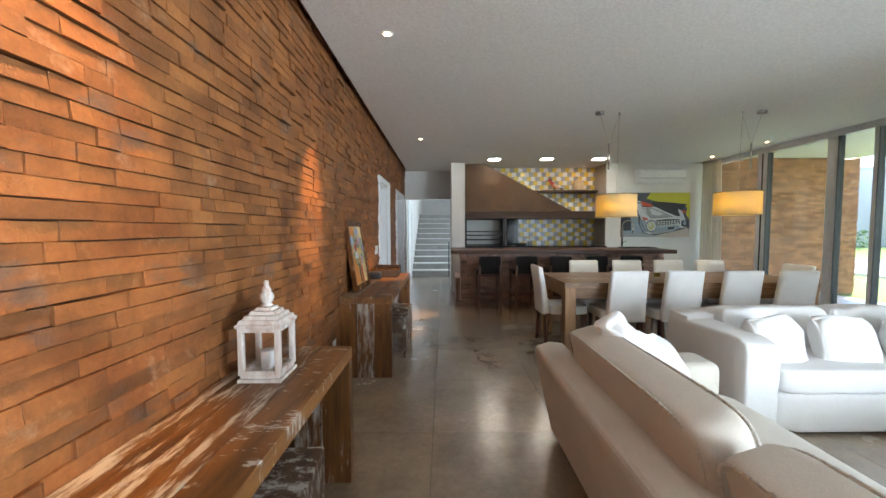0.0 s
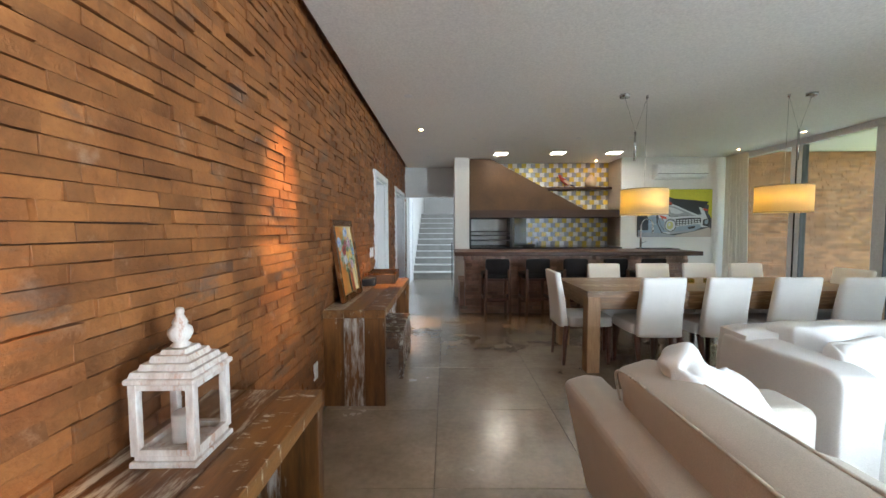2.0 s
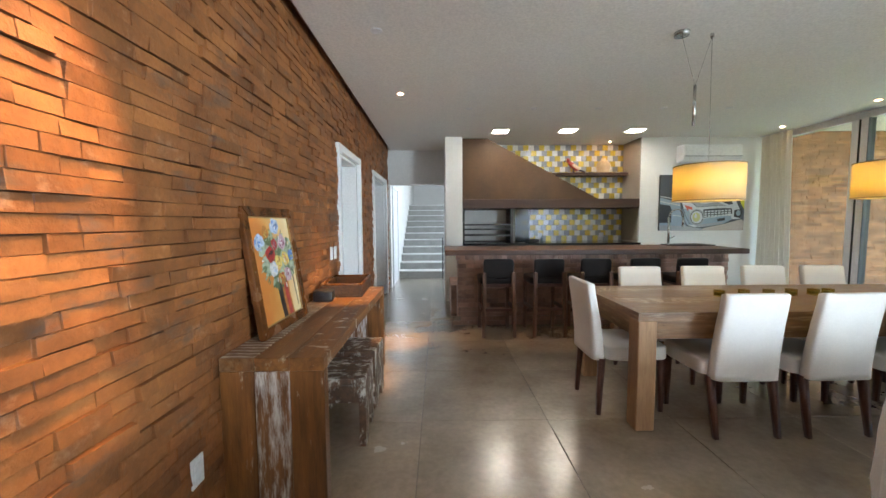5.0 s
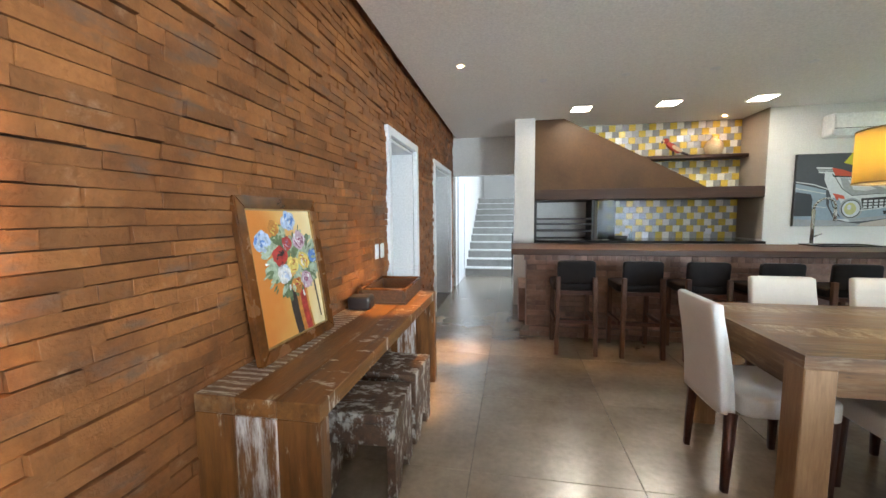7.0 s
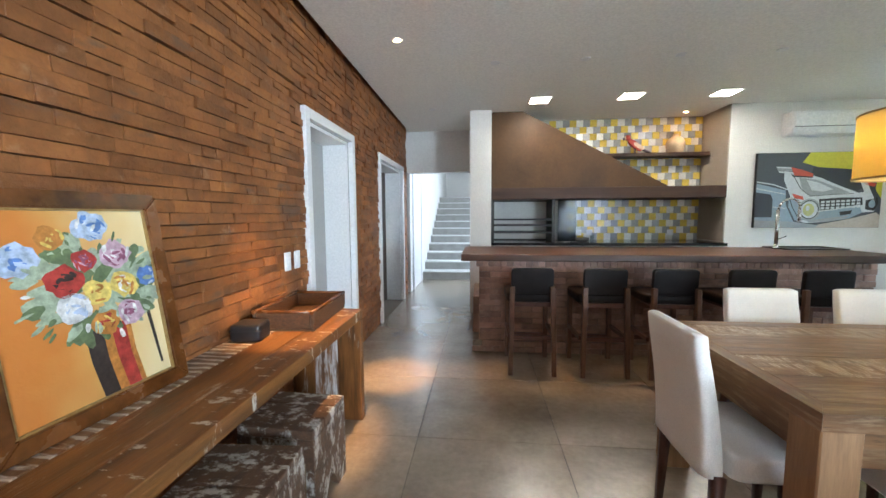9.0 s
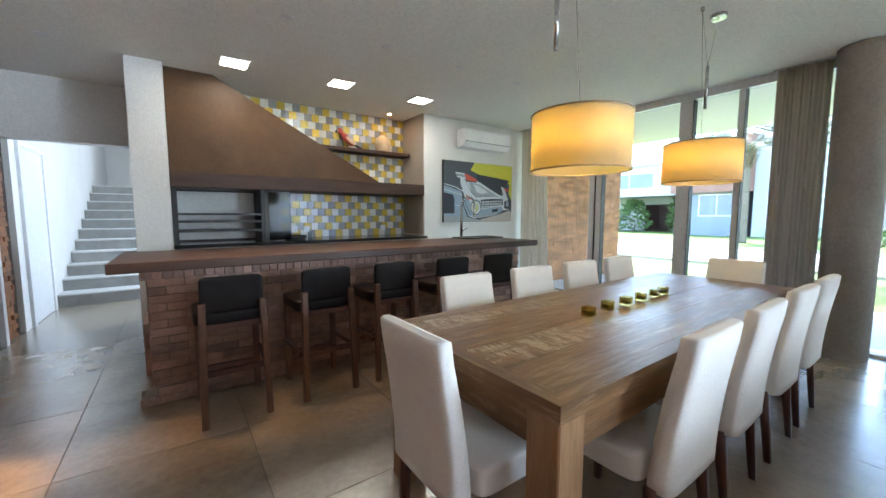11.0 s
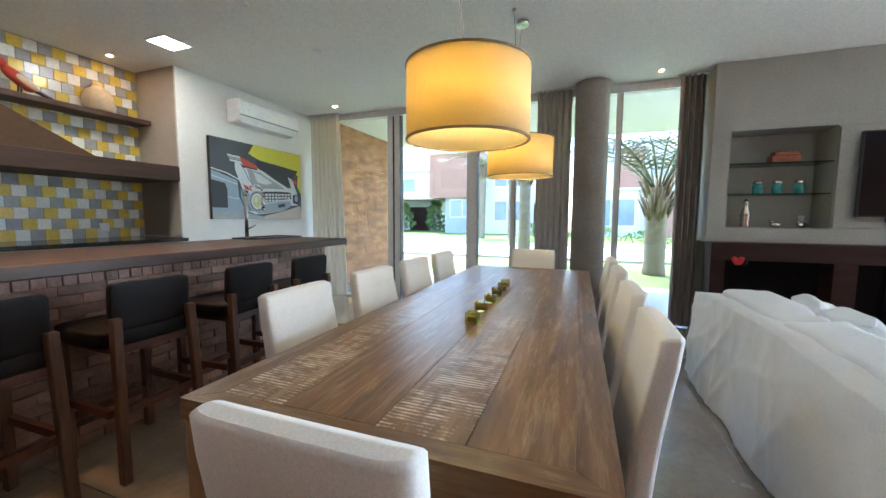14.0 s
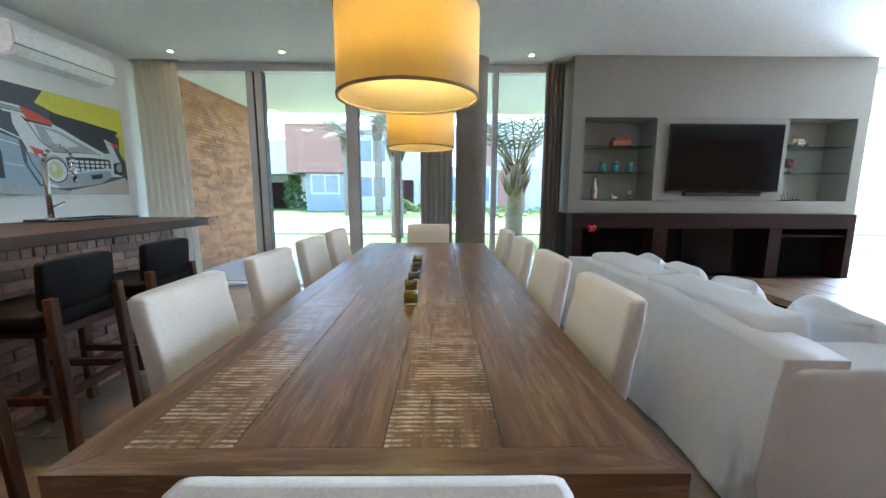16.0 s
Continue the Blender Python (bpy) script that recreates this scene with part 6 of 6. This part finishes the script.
# ---- pieces: tiles of the niche ----
TS = 0.097
tile_mesh = [mesh_of("tile", boxes((-TS / 2 + 0.001, TS / 2 - 0.001, -0.010, 0, -TS / 2 + 0.001, TS / 2 - 0.001), bevel=0.0012), m) for m in (M_TILE_W, M_TILE_Y, M_TILE_G)]
tiling = thing("tiled_splashback", pose(0, 9.119, 0), "patchwork of white, yellow and grey square tiles in the niche", "tiles", kind="structure")
rng = random.Random(21)
half_tile = mesh_of("tile", boxes((0.001, TS / 2 - 0.001, -0.010, 0, -TS / 2 + 0.001, TS / 2 - 0.001), bevel=0.0012), M_TILE_G)
for j in range(19):
    z = 0.983 + TS * (j + 0.5)
    if j % 2 == 0 and (z < 1.55 or 1.74 < z < 2.735 - TS / 2):
        ob = new("tile", half_tile)
        ob.parent = tiling
        ob.location = (3.882 - TS / 2, 0, z)
    for i in range(31):
        x = 3.882 - TS * (i + (0.5 if j % 2 else 1.0))
        low = z < 1.55 and x > 2.03
        high = z > 1.74 and z < 2.735 and x > 3.20 - (z - 1.60) * 1.88
        if not (low or high):
            continue
        kind = (1, 2, 0)[i % 3] if j % 2 else (0, 1, 2)[i % 3]
        ob = new("tile", tile_mesh[kind])
        ob.parent = tiling
        ob.location = (x, 0, z)
        ob.rotation_euler = (rng.uniform(-0.004, 0.004), 0, rng.uniform(-0.004, 0.004))

# ---- pieces: floor tiles ----
FT = 0.85
full = mesh_of("floor_tile", boxes((-FT / 2 + 0.0015, FT / 2 - 0.0015, -FT / 2 + 0.0015, FT / 2 - 0.0015, -0.006, 0), bevel=0.0015), M_FLOOR)
for i in range(-2, 7):
    for j in range(-10, 16):
        x, y = 0.36 + FT * (i + 0.5), 3.79 + FT * (j + 0.5)
        if x > 6.0 or y < SOUTH or y > 13.5 or x < -0.6:
            continue
        ob = new("floor_tile", full)
        ob.parent = floor
        ob.location = (x, y, 0)

# ---- pieces: bricks of the long wall ----
BL, BH = 0.212, 0.0505
shapes = []
rng = random.Random(33)
for v in range(8):
    bm = bmesh.new()
    box(bm, -0.014, 0.012, 0.0004, BL - 0.0005, rng.uniform(0.0002, 0.0022), BH - rng.uniform(0.0008, 0.0030), bevel=0.0010)
    for q in bm.verts:
        if q.co.x > 0:
            q.co.x += 0.0035 * noise.noise(Vector((v * 3.7, q.co.y * 14, q.co.z * 30))) + (q.co.z / BH - 0.5) * rng.uniform(-0.004, 0.006)
            q.co.z += 0.0016 * noise.noise(Vector((v * 5.1, q.co.y * 9, 2)))
    shapes.append(mesh_of("brick", bm, M_BRICK))
rest_v, rest_f = [], []


def cut_brick(y0, y1, z0, z1, out):
    n = len(rest_v)
    c = 0.0010
    x1 = WEST + out
    low, skew, drop = rng.uniform(-0.003, 0.007), rng.uniform(-0.006, 0.006), rng.uniform(-0.002, 0.002)
    rest_v.extend([(WEST - 0.014, y0, z0), (WEST - 0.014, y1, z0), (WEST - 0.014, y1, z1), (WEST - 0.014, y0, z1),
                   (x1 - c, y0, z0), (x1 - c, y1, z0 + max(0, drop)), (x1 - c, y1, z1 + min(0, drop)), (x1 - c, y0, z1),
                   (x1 + low, y0 + c, z0 + c), (x1 + low + skew, y1 - c, z0 + c + max(0, drop)), (x1 + skew, y1 - c, z1 - c + min(0, drop)), (x1, y0 + c, z1 - c)])
    for f in ((0, 1, 5, 4), (1, 2, 6, 5), (2, 3, 7, 6), (3, 0, 4, 7), (4, 5, 9, 8), (5, 6, 10, 9), (6, 7, 11, 10), (7, 4, 8, 11), (8, 9, 10, 11)):
        rest_f.append(tuple(n + k for k in f))


count = 0
for j in range(60):
    z0 = 0.004 + j * BH
    z1 = z0 + BH
    if z1 > 2.955:
        break
    y = SOUTH - rng.uniform(0, BL)
    while y < 9.62:
        ln = BL if rng.random() < 0.62 else BL * rng.uniform(0.35, 0.8)
        spans = [(max(y, SOUTH), min(y + ln, 9.62))]
        for a, b, top in DOORS:
            if z0 < top + 0.065:
                cut = []
                for p, q in spans:
                    if q <= a - 0.065 or p >= b + 0.065:
                        cut.append((p, q))
                    else:
                        if p < a - 0.065:
                            cut.append((p, a - 0.065))
                        if q > b + 0.065:
                            cut.append((b + 0.065, q))
                spans = cut
        out = rng.uniform(0.004, 0.018) + (rng.uniform(0.004, 0.012) if rng.random() < 0.25 else 0)
        for p, q in spans:
            if q - p < 0.02:
                continue
            if q - p > BL - 0.001 and 3.2 < y < 6.0 and 1.0 < z0 < 2.2 and count < 300:
                ob = new("brick", shapes[rng.randrange(8)])
                ob.parent = wall_west
                ob.location = (WEST + out - 0.010, p, z0)
                ob.rotation_euler = (0, rng.uniform(-0.02, 0.12), rng.uniform(-0.014, 0.014))
                count += 1
            else:
                cut_brick(p + 0.0004, q - 0.0004, z0 + rng.choice((0.0003, 0.0003, 0.0005, 0.0016)), z1 - rng.choice((0.0006, 0.0008, 0.0012, 0.0028)), out)
        y += ln
data = bpy.data.meshes.new("brick_facing")
data.from_pydata(rest_v, [], rest_f)
data.materials.append(M_BRICK)
ob = new("brick_facing", data)
ob.parent = wall_west
tagged(ob, kind="stuff")

# ---- pieces: bricks of the bar ----
face = mesh_of("brick", boxes((0.001, 0.205, -0.016, 0, 0.0015, 0.0555), bevel=0.003), M_BRICK_DARK)
half_face = mesh_of("brick", boxes((0.001, 0.098, -0.016, 0, 0.0015, 0.0555), bevel=0.003), M_BRICK_DARK)
head_face = mesh_of("brick", boxes((0.001, 0.058, -0.024, 0, 0.001, 0.072), bevel=0.004), M_BRICK_DARK)
end_face = mesh_of("brick", boxes((-0.016, 0, 0.001, 0.160, 0.0015, 0.0555), bevel=0.003), M_BRICK_DARK)
for j in range(15):
    z = 0.004 + j * 0.057
    x = 0.735 - (0.105 if j % 2 else 0)
    while x < 4.17:
        use = half_face if (x < 0.735 or x > 4.08) else face
        at = max(x, 0.735)
        ob = new("brick", use)
        ob.parent = bar
        ob.location = (at, 7.02 - rng.uniform(0, 0.012), z)
        x = at + (0.100 if use is half_face else 0.2075)
    for k in range(2):
        for end, sign in ((0.745, 1), (4.185, -1)):
            ob = new("brick", end_face)
            ob.parent = bar
            ob.matrix_basis = pose(end, 7.025 + k * 0.163, z) if sign > 0 else pose(end, 7.185 + k * 0.163, z, rz=180)
x = 0.70
while x < 4.19:
    ob = new("brick", head_face)
    ob.parent = bar
    ob.location = (x, 7.005 - rng.uniform(0, 0.010), 0.853)
    x += 0.060
for j in range(2):
    z = 0.0045 + j * 0.057
    x = 0.66 + 0.10 * j
    while x < 4.1:
        ob = new("brick", face)
        ob.parent = bar
        ob.location = (x, 6.983 - rng.uniform(0, 0.006), z)
        x += 0.2075
part("footing", boxes((0.67, 4.18, 6.984, 7.003, 0, 0.115)), M_MORTAR_PALE, bar)
